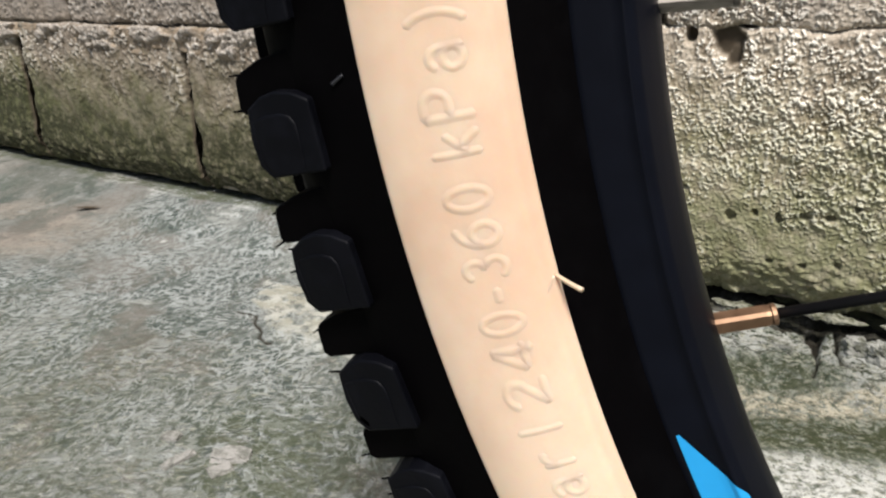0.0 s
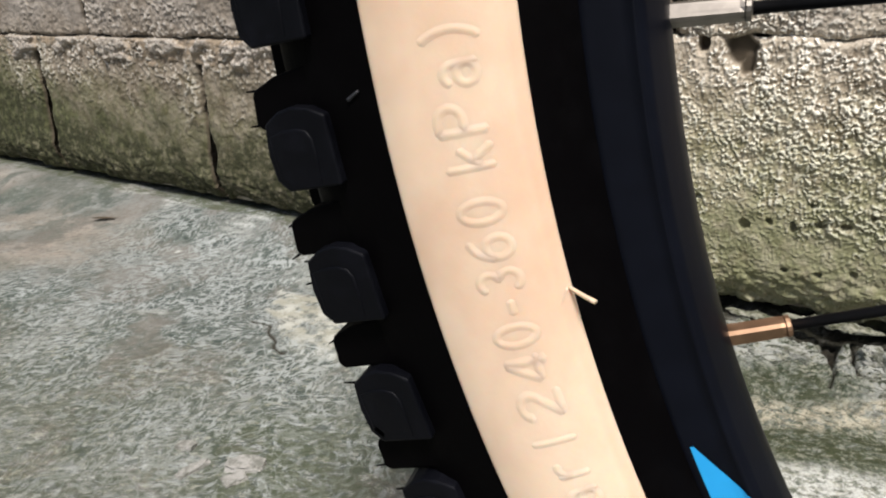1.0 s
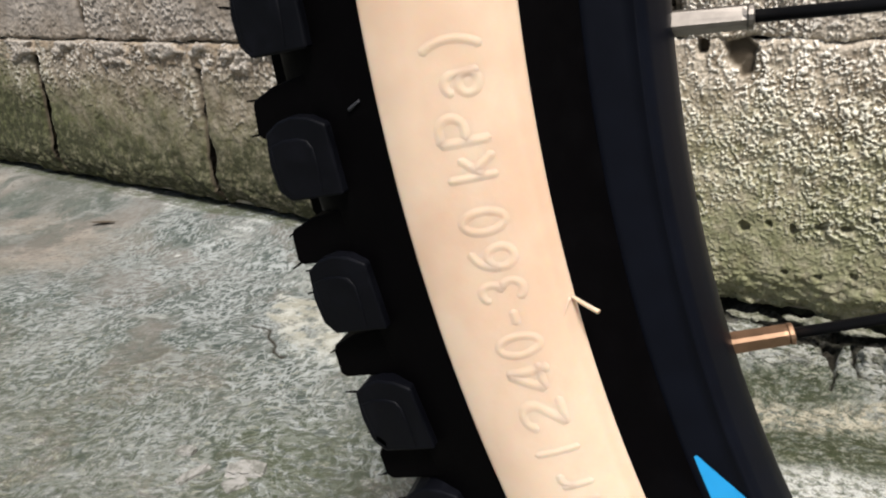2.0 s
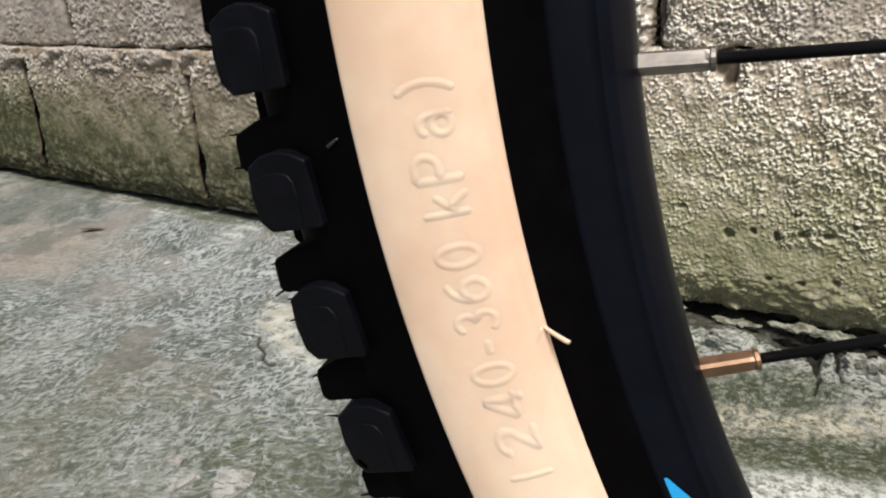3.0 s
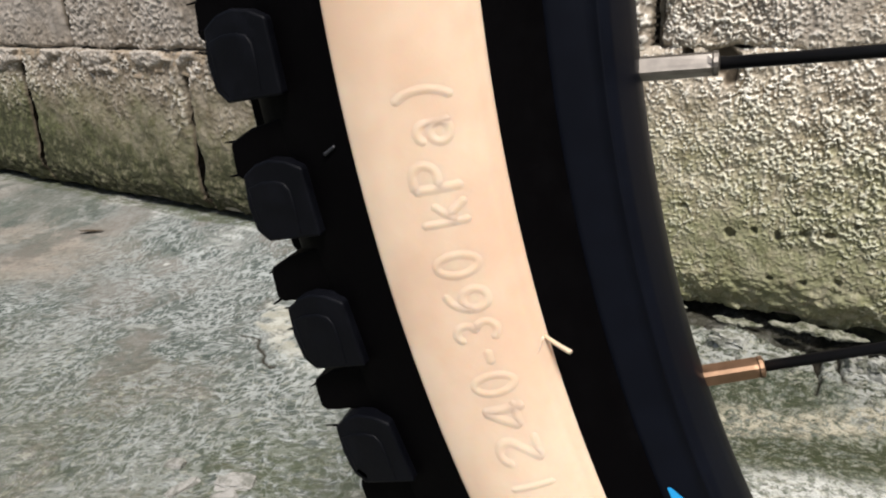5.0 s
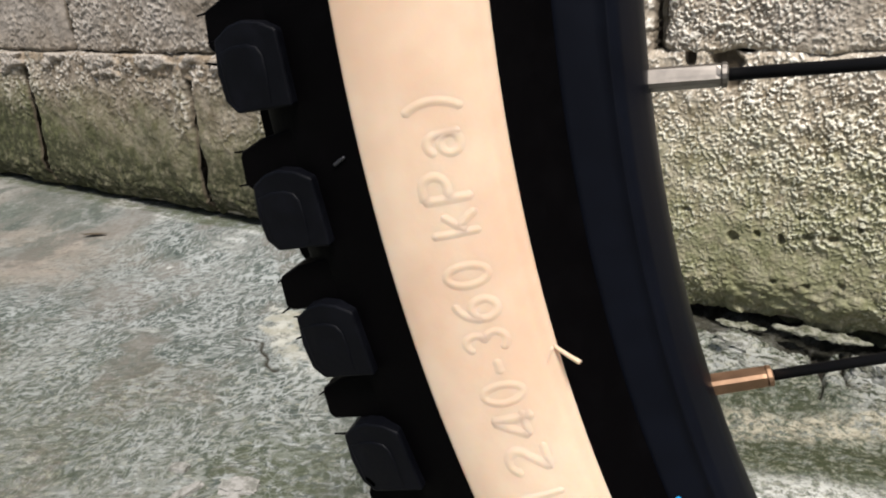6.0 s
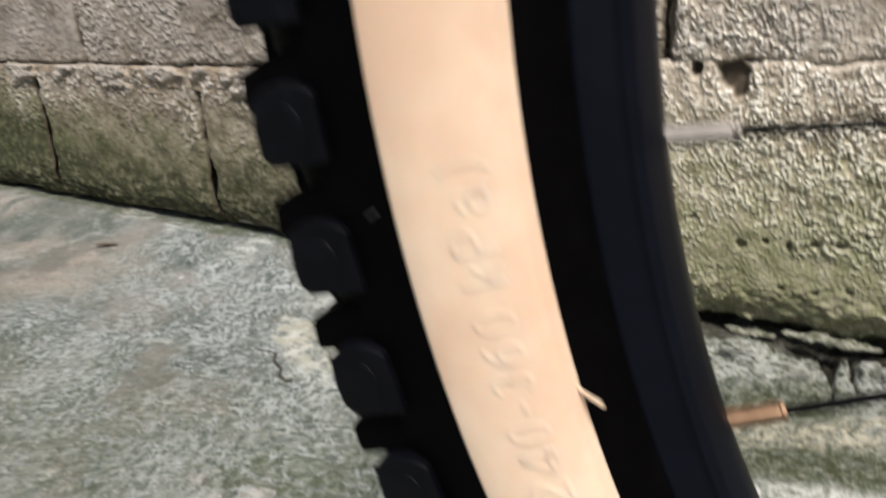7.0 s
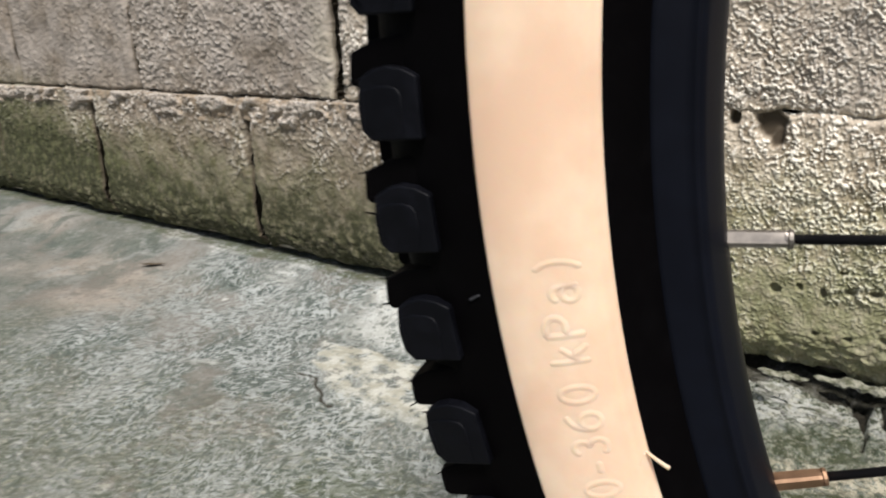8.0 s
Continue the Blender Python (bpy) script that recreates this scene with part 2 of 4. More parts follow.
    c = m.mix(m.math("MULTIPLY", m.mask("moss"), m.span(m.noise(m.along(bent, 15, 0.012, 0.0075), 1.0, 6, 0.78), 0.42, 0.52, 0.0, 0.95)), c, (0.060, 0.070, 0.032))
    c = m.mix(m.math("MULTIPLY", m.mask("broken"), m.span(m.noise(m.along(bent, 12, 0.0062, 0.0040), 1.0, 5, 0.78), 0.50, 0.44, 0, 0.94)), c, (0.034, 0.042, 0.020))
    c = m.mix(m.math("MULTIPLY", m.mask("broken"), m.span(m.noise(m.along(bent, 28, 0.0055, 0.0036), 1.0, 5, 0.78), 0.53, 0.60, 0, 0.7)), c, (0.48, 0.47, 0.38))
    # dark cracks, and the shade painted in the hollow at the wall's foot
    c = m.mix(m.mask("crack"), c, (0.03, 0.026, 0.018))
    b = m.bump(m.math("ADD", m.noise(m.scaled(turned, (1.0, 1.8, 1)), 48, 5, 0.65, 0.8), m.math("MULTIPLY", m.math("MULTIPLY", pale, patch), 0.4)), 0.5, 0.0022)
    m.bump(m.math("ADD", flecks, m.math("MULTIPLY", m.mask("broken"), m.math("MULTIPLY", m.noise(m.along(bent, 20, 0.008, 0.0035), 1.0, 4, 0.7), 2.2))), 0.7, 0.0018, b)
    return m.done(c, m.span(mid, 0.3, 0.7, 0.7, 0.92), spec=0.3)


def stone_material(name, a, b):
    m = Nodes(name)
    p = m.position()
    c = m.mix(m.span(m.noise(p, 150, 5, 0.7), 0.35, 0.65), a, b)
    m.bump(m.noise(p, 480, 4, 0.7), 0.5, 0.001)
    return m.done(c, 0.88, spec=0.3)


def rubber_material(name, low, high, spec, rough):
    m = Nodes(name)
    p = m.position()
    dust = m.noise(p, 160, 5, 0.7)
    c = m.mix(m.span(dust, 0.45, 0.75), low, high)
    m.bump(m.noise(p, 900, 3), 0.2, 0.0003)
    return m.done(c, m.span(dust, 0.3, 0.7, rough - 0.08, rough + 0.1), spec=spec)


def sidewall_material():
    m = Nodes("tan_sidewall")
    p = m.position()
    soft = m.noise(p, 45, 4, 0.55)
    c = m.mix(m.span(soft, 0.35, 0.65), (0.775, 0.560, 0.408), (0.840, 0.640, 0.478))
    c = m.mix(m.span(m.noise(p, 210, 4, 0.7), 0.58, 0.8, 0, 0.25), c, (0.64, 0.43, 0.28))
    c = m.mix(m.span(m.noise(p, 26, 4, 0.6), 0.45, 0.62, 0, 0.58), c, (0.67, 0.43, 0.295))
    c = m.mix(m.span(m.noise(p, 17, 3, 0.5), 0.42, 0.62, 0, 0.15), c, (0.80, 0.63, 0.45))
    c = m.mix(m.span(m.noise(m.scaled(p, (1, 1, 0.5)), 38, 4, 0.6), 0.50, 0.66, 0, 0.35), c, (0.70, 0.45, 0.305))
    m.bump(m.noise(p, 700, 3), 0.12, 0.0003)
    m.shader.inputs["Subsurface Weight"].default_value = 0.25
    m.shader.inputs["Subsurface Scale"].default_value = 0.004
    m.shader.inputs["Subsurface Radius"].default_value = (1.0, 0.45, 0.25)
    return m.done(c, 0.5, spec=0.4)


def rim_material():
    m = Nodes("black_anodised_rim")
    p = m.position()
    n = m.noise(p, 120, 4, 0.6)
    c = m.mix(m.span(n, 0.35, 0.7), (0.0010, 0.0016, 0.0046), (0.0017, 0.0026, 0.0066))
    m.bump(m.noise(p, 1400, 2), 0.05, 0.0002)
    return m.done(c, m.span(n, 0.3, 0.7, 0.36, 0.42), spec=0.17)


def plain(name, colour, rough, metal=0.0, vary=0.15):
    m = Nodes(name)
    n = m.noise(m.position(), 380, 4, 0.65)
    dark = tuple(v * (1 - vary) for v in colour)
    return m.done(m.mix(m.span(n, 0.3, 0.7), dark, colour), m.span(n, 0.3, 0.7, rough * 0.85, rough * 1.1), metal)


BLOCK, FOOTING, GROUND = block_material(), footing_material(), ground_material()
MORTAR, SQUEEZE = mortar_material("mortar", (0.27, 0.23, 0.165), (0.45, 0.40, 0.33)), squeeze_material()
CHIP = stone_material("pale_concrete_chip", (0.16, 0.16, 0.14), (0.34, 0.33, 0.31))
RUBBLE = stone_material("mossy_rubble", (0.15, 0.155, 0.115), (0.50, 0.50, 0.46))
LIP = stone_material("mossy_mortar_lip", (0.075, 0.08, 0.045), (0.34, 0.335, 0.27))
# one tyre rubber in two copies: a blacker shaded one and a lit one
RUBBER = rubber_material("shaded_black_rubber", (0.0012, 0.0010, 0.0012), (0.0018, 0.0016, 0.0019), 0.03, 0.6)
TREAD = rubber_material("lit_tread_rubber", (0.0016, 0.0018, 0.0032), (0.0040, 0.0044, 0.0074), 0.11, 0.55)
TAN, RIM = sidewall_material(), rim_material()
STEEL = plain("dull_nickel", (0.28, 0.255, 0.23), 0.5, 1.0, 0.25)
STUB = plain("scuffed_rubber", (0.03, 0.03, 0.035), 0.5)
COPPER = plain("copper_anodised", (0.40, 0.25, 0.16), 0.5, 1.0, 0.25)
BLACK_STEEL = plain("black_spoke_steel", (0.006, 0.006, 0.007), 0.5, 0.0)
HUB = plain("black_hub_alloy", (0.02, 0.02, 0.023), 0.4, 0.0)
BLACK_STEEL.node_tree.nodes["Principled BSDF"].inputs["Specular IOR Level"].default_value = 0.2
BLUE = plain("blue_decal_vinyl", (0.016, 0.32, 0.70), 0.35, 0.0, 0.05)
LEAF = plain("dry_brown_leaf", (0.09, 0.065, 0.04), 0.8, 0.0, 0.4)


# ---- mesh helpers ----
def mesh_of(name, verts, faces, smooth=True):
    me = bpy.data.meshes.new(name)
    me.from_pydata(np.asarray(verts).tolist(), [], np.asarray(faces).tolist() if isinstance(faces, np.ndarray) else faces)
    me.polygons.foreach_set("use_smooth", np.full(len(me.polygons), smooth))
    me.update()
    return me


def part(name, me, material, parent=None, label=""):
    ob = new(name, me)
    if not me.materials:
        me.materials.append(material)
    ob.parent = parent
    return tagged(ob, label)


def sheet_faces(rows, columns):
    i, j = np.meshgrid(np.arange(rows - 1), np.arange(columns - 1), indexing="ij")
    a = (i * columns + j).ravel()
    return np.stack([a, a + 1, a + columns + 1, a + columns], 1)


def attribute(me, name, values):
    me.attributes.new(name, "FLOAT", "POINT").data.foreach_set("value", np.asarray(values, dtype=np.float32).ravel())


def lump(name, size, seed, detail=4, rough=0.5):
    """A broken stone: a rough ball squeezed to its size, with flats."""
    bm = bmesh.new()
    bmesh.ops.create_icosphere(bm, subdivisions=detail, radius=1)
    for v in bm.verts:
        d = v.co.normalized()
        k = 1 + rough * noise.noise(d * 1.6 + Vector((seed * 7.1, 0, 0))) + 0.4 * rough * noise.noise(d * 4 + Vector((seed, 0, 0))) + 0.2 * rough * noise.noise(d * 11 + Vector((0, seed * 3.3, 0)))
        q = d * k
        q = Vector((max(-0.78, min(0.78, q.x)), max(-0.8, min(0.8, q.y)), max(-0.7, min(0.75, q.z))))
        q += d * (0.10 * rough * noise.noise(d * 9 + Vector((seed, seed, 0))) + 0.07 * rough * noise.noise(d * 22 + Vector((0, seed, seed))))
        v.co = Vector((q.x * size[0], q.y * size[1], q.z * size[2]))
    me = bpy.data.meshes.new(name)
    bm.to_mesh(me)
    bm.free()
    return me


def ridge_lump(name, half, seed, rings=90, sides=28):
    """A long crumbly lump that thins out unevenly towards its ends and wanders up and down."""
    verts = []
    for i in range(rings):
        u = 2 * i / (rings - 1) - 1
        x = u * half[0]
        thick = max(1 - u * u, 0.0) ** 0.6 * (0.75 + 0.55 * noise.noise(Vector((x / 0.008, seed, 0))))
        drift = 0.0016 * noise.noise(Vector((x / 0.012, 0, seed)))
        for j in range(sides):
            a = 2 * math.pi * j / sides
            c, w = math.cos(a), math.sin(a)
            k = thick * (1 + 0.45 * noise.noise(Vector((x / 0.004, 2 * c + seed, 2 * w))) + 0.30 * noise.noise(Vector((x / 0.0016, 4 * c, 4 * w + seed))))
            verts.append((x, half[1] * c * k, drift + half[2] * w * k))
    faces = [(i * sides + j, i * sides + (j + 1) % sides, (i + 1) * sides + (j + 1) % sides, (i + 1) * sides + j) for i in range(rings - 1) for j in range(sides)]
    return mesh_of(name, verts, faces)


# ---- the ground: one sheet, dense where it is seen from near ----
WALL_Y = 0.536
WHEEL_X, WHEEL_Y, WHEEL_Z = 0.2317, 0.1970, 0.2859
PSI, LEAN_W, RADIUS = 15.3, 0.7, 0.3175


def spread(a, b, step, far):
    inner = np.arange(a, b + step / 2, step)
    out = step * 1.35 ** np.arange(1, 60)
    out = np.cumsum(out)
    out = out[out < far]
    return np.concatenate([a - out[::-1], inner, b + out])


def ground_height(x, y):
    h = 0.0016 * fbm(x / 0.05, y / 0.05, 3) + 0.0006 * fbm(x / 0.011, y / 0.011, 8, 3)
    # a thin crust that has kept to the slab, with a broken edge
    h = h + 0.0022 * ease(0.3, 0.7, crust(x, y))
    # the slab rises a little to the blocks
    h = h + 0.0185 * ease(0.435, 0.535, y + 0.006 * smooth_noise(x / 0.06, y / 0.06, 55))
    # broken shelves and ridges beside the wall
    ridge = ease(-0.16, -0.08, x) * ease(0.42, 0.47, y) * ease(0.5, 0.25, x) * ease(0.8, 0.6, y)
    steps = 0.5 * np.tanh(5 * fbm(x / 0.05, y / 0.022, 21, 4))
    h = h + ridge * (0.007 * steps + 0.0052 * fbm(x / 0.011, y / 0.006, 5, 4))
    # a hollow washed out under the blocks
    h = h - 0.012 * (0.35 + 0.65 * ease(-0.055, 0.01, x)) * ease(-0.20, -0.12, x) * ease(0.9, 0.5, x) * ease(0.515, 0.527, y + 0.014 * fbm(x / 0.022, y / 0.022, 57, 5)) * ease(0.62, 0.58, y)
    # cracks that run in from the wall's foot
    h = h - 0.007 * rift(x, y)
    # the crust's dark crack
    h = h - 0.002 * crack(x, y)
    # the hollow where the tyre stands
    dip = np.hypot(x - WHEEL_X, y - WHEEL_Y)
    return h * ease(0.02, 0.12, dip) - (RADIUS - WHEEL_Z + 0.0005) * ease(0.225, 0.06, dip)


def near_line(x, y, line, jag):
    x, y = x + jag * smooth_noise(x / (3.4 * jag), y / (3.4 * jag), 62), y + jag * smooth_noise(x / (3.4 * jag), y / (3.4 * jag), 63)
    best = np.full(np.shape(x), 1.0)
    for (ax, ay), (bx, by) in zip(line, line[1:]):
        t = np.clip(((x - ax) * (bx - ax) + (y - ay) * (by - ay)) / ((bx - ax) ** 2 + (by - ay) ** 2), 0, 1)
        best = np.minimum(best, np.hypot(x - ax - t * (bx - ax), y - ay - t * (by - ay)))
    return best


def rift(x, y):
    """Crooked dark cracks in the broken edge of the slab."""
    x, y = x + 0.0035 * fbm(x / 0.013, y / 0.013, 58, 4), y + 0.0035 * fbm(x / 0.013, y / 0.013, 59, 4)
    a = near_line(x, y, [(0.005, 0.545), (0.009, 0.515), (0.013, 0.479)], 0.001)
    b = near_line(x, y, [(0.012, 0.545), (0.021, 0.533), (0.024, 0.506), (0.033, 0.500)], 0.001)
    c = near_line(x, y, [(-0.045, 0.497), (-0.025, 0.489), (-0.004, 0.490)], 0.001)
    wide = 0.0010 + 0.0040 * ease(0.500, 0.525, y)
    return np.maximum(ease(wide * 1.5, wide * 0.6, a), np.maximum(ease(0.0026, 0.0010, b), 0.7 * ease(0.0018, 0.0006, c)))


CRACK = [(-0.392, 0.370), (-0.381, 0.371), (-0.373, 0.372), (-0.369, 0.365), (-0.362, 0.359), (-0.354, 0.357), (-0.350, 0.352), (-0.345, 0.346), (-0.333, 0.345)]

SCRATCH = [(-0.587, 0.444), (-0.582, 0.476), (-0.576, 0.528)]


def crack(x, y):
    return ease(0.0022, 0.0008, near_line(x, y, CRACK, 0.0014))


def crust(x, y):
    """How much of the slab's pale skin is left: whole beside the crack, in rags below it."""
    edge = ((x + 0.408) * 0.12 + (y - 0.392) * 0.19) / 0.225 + 0.010 * fbm(x / 0.02, y / 0.02, 12, 4)
    top = 0.432 - y + 0.012 * fbm(x / 0.025, y / 0.02, 13, 4)
    whole = ease(0.0, 0.005, x + 0.398 + 0.48 * (y - 0.383) + 0.006 * fbm(x / 0.012, y / 0.012, 16, 3)) * ease(0.0, 0.004, edge) * ease(0.0, 0.006, top) * ease(-0.05, -0.15, x)
    rags = ease(-0.10, 0.25, fbm(x / 0.03, y / 0.022, 15, 4) + 1.2 * ease(0.20, 0.03, np.hypot(x + 0.35, y - 0.41)) - 0.35)
    return whole * (0.25 + 0.75 * rags) * (0.12 + 0.88 * ease(0.345, 0.376, y))


def finer(line, a, b):
    """The line with its steps between a and b halved."""
    mids = (line[1:] + line[:-1]) / 2
    return np.sort(np.concatenate([line, mids[(mids > a) & (mids < b)]]))


gx, gy = finer(spread(-1.40, 0.30, 0.0024, 45), -0.45, 0.06), finer(spread(0.10, 0.560, 0.0022, 45), 0.33, 0.55)
X, Y = np.meshgrid(gx, gy)
Z = ground_height(X, Y)
me = mesh_of("ground", np.stack([X, Y, Z], -1).reshape(-1, 3), sheet_faces(len(gy), len(gx)))
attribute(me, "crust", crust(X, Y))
# besides the cracks, shade is painted on the slab in the hollow under the blocks
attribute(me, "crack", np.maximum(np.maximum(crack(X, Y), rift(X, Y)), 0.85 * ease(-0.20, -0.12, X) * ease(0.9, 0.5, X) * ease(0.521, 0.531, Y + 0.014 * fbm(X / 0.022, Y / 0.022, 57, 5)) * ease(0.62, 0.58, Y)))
attribute(me, "tan", np.maximum(ease(0.17, 0.03, np.hypot((X + 0.74) / 1.5, (Y - 0.405) / 0.55) + 0.06 * fbm(X / 0.06, Y / 0.04, 6)), 0.8 * ease(0.12, 0.0, np.hypot(X + 1.07, (Y - 0.5) * 1.8) + 0.05 * fbm(X / 0.04, Y / 0.03, 61))))
attribute(me, "scuff", np.maximum(ease(-0.74, -0.60, X + 0.05 * fbm(X / 0.08, Y / 0.08, 64)) * ease(1.1, 0.7, np.hypot(X, Y - 0.3)) * (0.48 + 0.52 * ease(0.18, 0.28, Y + 0.04 * fbm(X / 0.07, Y / 0.07, 70))), 0.6 * ease(-0.1, 0.3, fbm(X / 1.3, Y / 1.3, 68, 4)) * ease(1.0, 1.6, np.hypot(X + 0.3, Y - 0.3))))
west, warped = ease(-0.20, -0.06, X), Y + 0.013 * ease(-0.2, -0.1, X) + 0.012 * fbm(X / 0.05, Y / 0.03, 88)
band = Y - 0.46 * X + 0.008 * fbm(X / 0.022, Y / 0.022, 89, 4)
near_foot = west * ease(0.36, 0.22, X) * ease(0.70, 0.62, Y)
attribute(me, "pale", np.clip(near_foot * (ease(0.27, 0.33, Y) * ease(0.398, 0.380, band) + 0.6 * ease(0.484, 0.505, band) * ease(0.62, 0.56, Y) + 0.65 * ease(0.022, 0.045, X) * ease(0.425, 0.450, band)) + 0.55 * ease(-0.9, -0.7, X) * ease(0.47, 0.50, warped) * ease(0.6, 0.56, Y) * (1 - west) * ease(-0.1, 0.3, fbm(X / 0.09, Y / 0.05, 67)) + 0.5 * ease(-0.46, -0.38, X) * (1 - west) * ease(0.43, 0.46, warped) * ease(0.6, 0.56, Y) + 0.55 * ease(0.0045, 0.0010, near_line(X, Y, SCRATCH, 0.007)) * ease(-0.2, 0.1, fbm(X / 0.02, Y / 0.02, 97, 3)), 0, 1))
flake = 0.036 - np.minimum(np.hypot(X + 0.465, (Y - 0.327) * 1.25), np.hypot(X + 0.432, (Y - 0.297) * 1.25)) + 0.022 * fbm(X / 0.024, Y / 0.024, 95, 5)
attribute(me, "flake", ease(0.002, 0.018, flake))
attribute(me, "flake_edge", ease(0.004, 0.0075, flake) * ease(0.0115, 0.0085, flake) * ease(-0.2, 0.2, fbm(X / 0.02, Y / 0.02, 96, 3)))
attribute(me, "dull", ease(0.30, 0.17, Y + 0.05 * fbm(X / 0.08, Y / 0.08, 14)) * ease(-0.3, 0.05, Y) * ease(-1.3, -0.8, X) * ease(-0.15, -0.30, X))
attribute(me, "broken", west * (0.6 * ease(0.32, 0.36, Y) + 0.4 * ease(0.465, 0.50, Y)) * ease(0.6, 0.4, X))
attribute(me, "mottle", np.clip(ease(0.36, 0.27, Y + 0.05 * fbm(X / 0.08, Y / 0.08, 14)) * ease(-0.95, -0.6, X) * ease(-0.15, -0.02, Y) + 0.8 * ease(0.10, 0.03, np.hypot(X + 0.27, (Y - 0.33) * 1.1) + 0.03 * fbm(X / 0.03, Y / 0.03, 75)), 0, 1) * ease(0.1, -0.12, X))
attribute(me, "foot", near_foot * ease(0.30, 0.36, Y))
attribute(me, "chalk", near_foot * ease(0.424, 0.436, band) * ease(0.468, 0.454, band))
attribute(me, "moss", np.clip(0.8 * ease(0.526, 0.536, warped) * ease(0.75, 0.6, Y) * ease(-2.9, -2.6, X) * ease(1.9, 1.7, X) + 0.36 * ease(0.36, 0.2, Y + 0.05 * fbm(X / 0.08, Y / 0.08, 14)) * ease(-0.35, 0.1, Y) * ease(-1.3, -0.8, X) * ease(0.4, 0.1, X) + 0.4 * ease(0.085, 0.03, np.hypot(X + 0.235, (Y - 0.262) * 1.3) + 0.03 * fbm(X / 0.03, Y / 0.03, 69)) + near_foot * (1.0 * ease(0.388, 0.402, band) * ease(0.438, 0.426, band) + 0.9 * ease(0.455, 0.465, band) * ease(0.492, 0.480, band) * ease(0.03, 0.0, X)), 0, 1))
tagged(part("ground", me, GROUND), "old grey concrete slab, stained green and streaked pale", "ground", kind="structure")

# ---- the wall of rough concrete blocks ----
wall = new("wall_north")
wall.location = (0, WALL_Y, 0)
tagged(wall, "weathered concrete block wall, mossy along its foot", "wall", kind="structure")
PITS = [(-0.059, 0.088, 0.0042), (-0.044, 0.093, 0.0036), (-0.026, 0.090, 0.0048), (-0.011, 0.094, 0.004), (0.004, 0.095, 0.0042), (-0.091, 0.103, 0.003), (-0.029, 0.058, 0.003),
        (-0.008, 0.059, 0.0038), (-0.018, 0.107, 0.003), (0.02, 0.103, 0.0034), (-0.04, 0.112, 0.0025), (0.013, 0.063, 0.003)]
# holes under the bed joint: x, z, half width, half height, depth
HOLES = [(-0.0745, 0.2060, 0.0092, 0.0088, 0.0065), (-0.069, 0.197, 0.0040, 0.0065, 0.0050), (-0.0985, 0.2095, 0.0036, 0.0065, 0.008)]


def block(x0, x1, z0, z1, seed, step, rough, lit_tone):
    """One block: its rough face with worn edges, and its sides running back into the wall."""
    size = 0.0016 if step < 0.001 else 0.0026
    if step < 0.001:
        inner, low = (max(x0, -0.145), min(x1, 0.075)), min(z1, 0.315)
        xs = np.concatenate([np.arange(x0, inner[0], 0.004), np.arange(*inner, step), np.linspace(inner[1], x1, 40)])
        zs = np.concatenate([np.arange(z0, low, step), np.linspace(low, z1, 12)]) if low < z1 else np.arange(z0, z1 + step, step)
    else:
        xs, zs = np.linspace(x0, x1, max(int((x1 - x0) / step), 8) + 1), np.linspace(z0, z1, max(int((z1 - z0) / step), 6) + 1)
    nx, nz = len(xs), len(zs)
    x, z = np.meshgrid(xs, zs)
    wob = 0.003 * smooth_noise(x / 0.02, z / 0.02, seed)
    side = np.minimum(x - x0, x1 - x) + wob
    flat = np.minimum(z - z0, z1 - z) + 0.4 * wob
    u, v = (x - z) * 0.7071, (x + z) * 0.7071
    wx, wz = x + 0.0009 * smooth_noise(x / 0.0035, z / 0.0035, seed + 8), z + 0.0009 * smooth_noise(x / 0.0035, z / 0.0035, seed + 9)
    crumbs = cells(wx / (1.25 * size), wz / (1.5 * size), seed + 1)
    bits = fbm(u / (1.15 * size) + 0.5 * smooth_noise(x / 0.004, z / 0.004, seed + 8), v / (0.95 * size) + 0.5 * smooth_noise(x / 0.004, z / 0.004, seed + 9), seed + 2, 3)
    clumps = ease(-0.7, 0.2, smooth_noise(x / 0.007, z / 0.010, seed + 6))
    # thrown grains, broken and run together
    grains = np.clip(0.50 * ease(0.62, 0.22, crumbs) + 0.85 * ease(-0.15, 0.50, bits) - 0.12, 0, 1) * (0.6 + 0.4 * clumps)
    patchy = rough * (0.8 + 0.35 * smooth_noise(x / 0.05, z / 0.05, seed + 3))
    patchy = patchy * (1 if z0 > 0.1 else 0.55 + 0.45 * ease(0.065, 0.12, z + 0.03 * smooth_noise(x / 0.03, z / 0.03, seed + 16)) if step < 0.001 else 0.28 + 0.72 * ease(0.095, 0.17, z + 0.04 * smooth_noise(x / 0.03, z / 0.03, seed + 16)))
    h = 1.5 * size * patchy * grains + (0.0022 if step < 0.001 else 0.0036) * fbm(x / 0.04, z / 0.04, seed + 4, 5) + 0.0010 * smooth_noise(x / 0.009, z / 0.009, seed + 5) * patchy
    h = h - 0.007 * np.clip(1 - side / 0.008, 0, 1.2) ** 2 - 0.004 * np.clip(1 - flat / 0.004, 0, 1.2) ** 2
    recess_dark = np.zeros(x.shape)
    # brown shade is painted into the pits and holes, over their relief
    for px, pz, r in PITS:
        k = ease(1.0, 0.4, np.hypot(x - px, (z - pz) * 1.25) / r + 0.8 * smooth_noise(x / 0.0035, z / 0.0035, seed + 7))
        h, recess_dark = h - k * (1.2 * r + 0.6 * h), np.maximum(recess_dark, 0.2 * k)
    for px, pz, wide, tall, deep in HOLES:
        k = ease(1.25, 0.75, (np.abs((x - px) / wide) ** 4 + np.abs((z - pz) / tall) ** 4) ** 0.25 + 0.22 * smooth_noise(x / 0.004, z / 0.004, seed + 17))
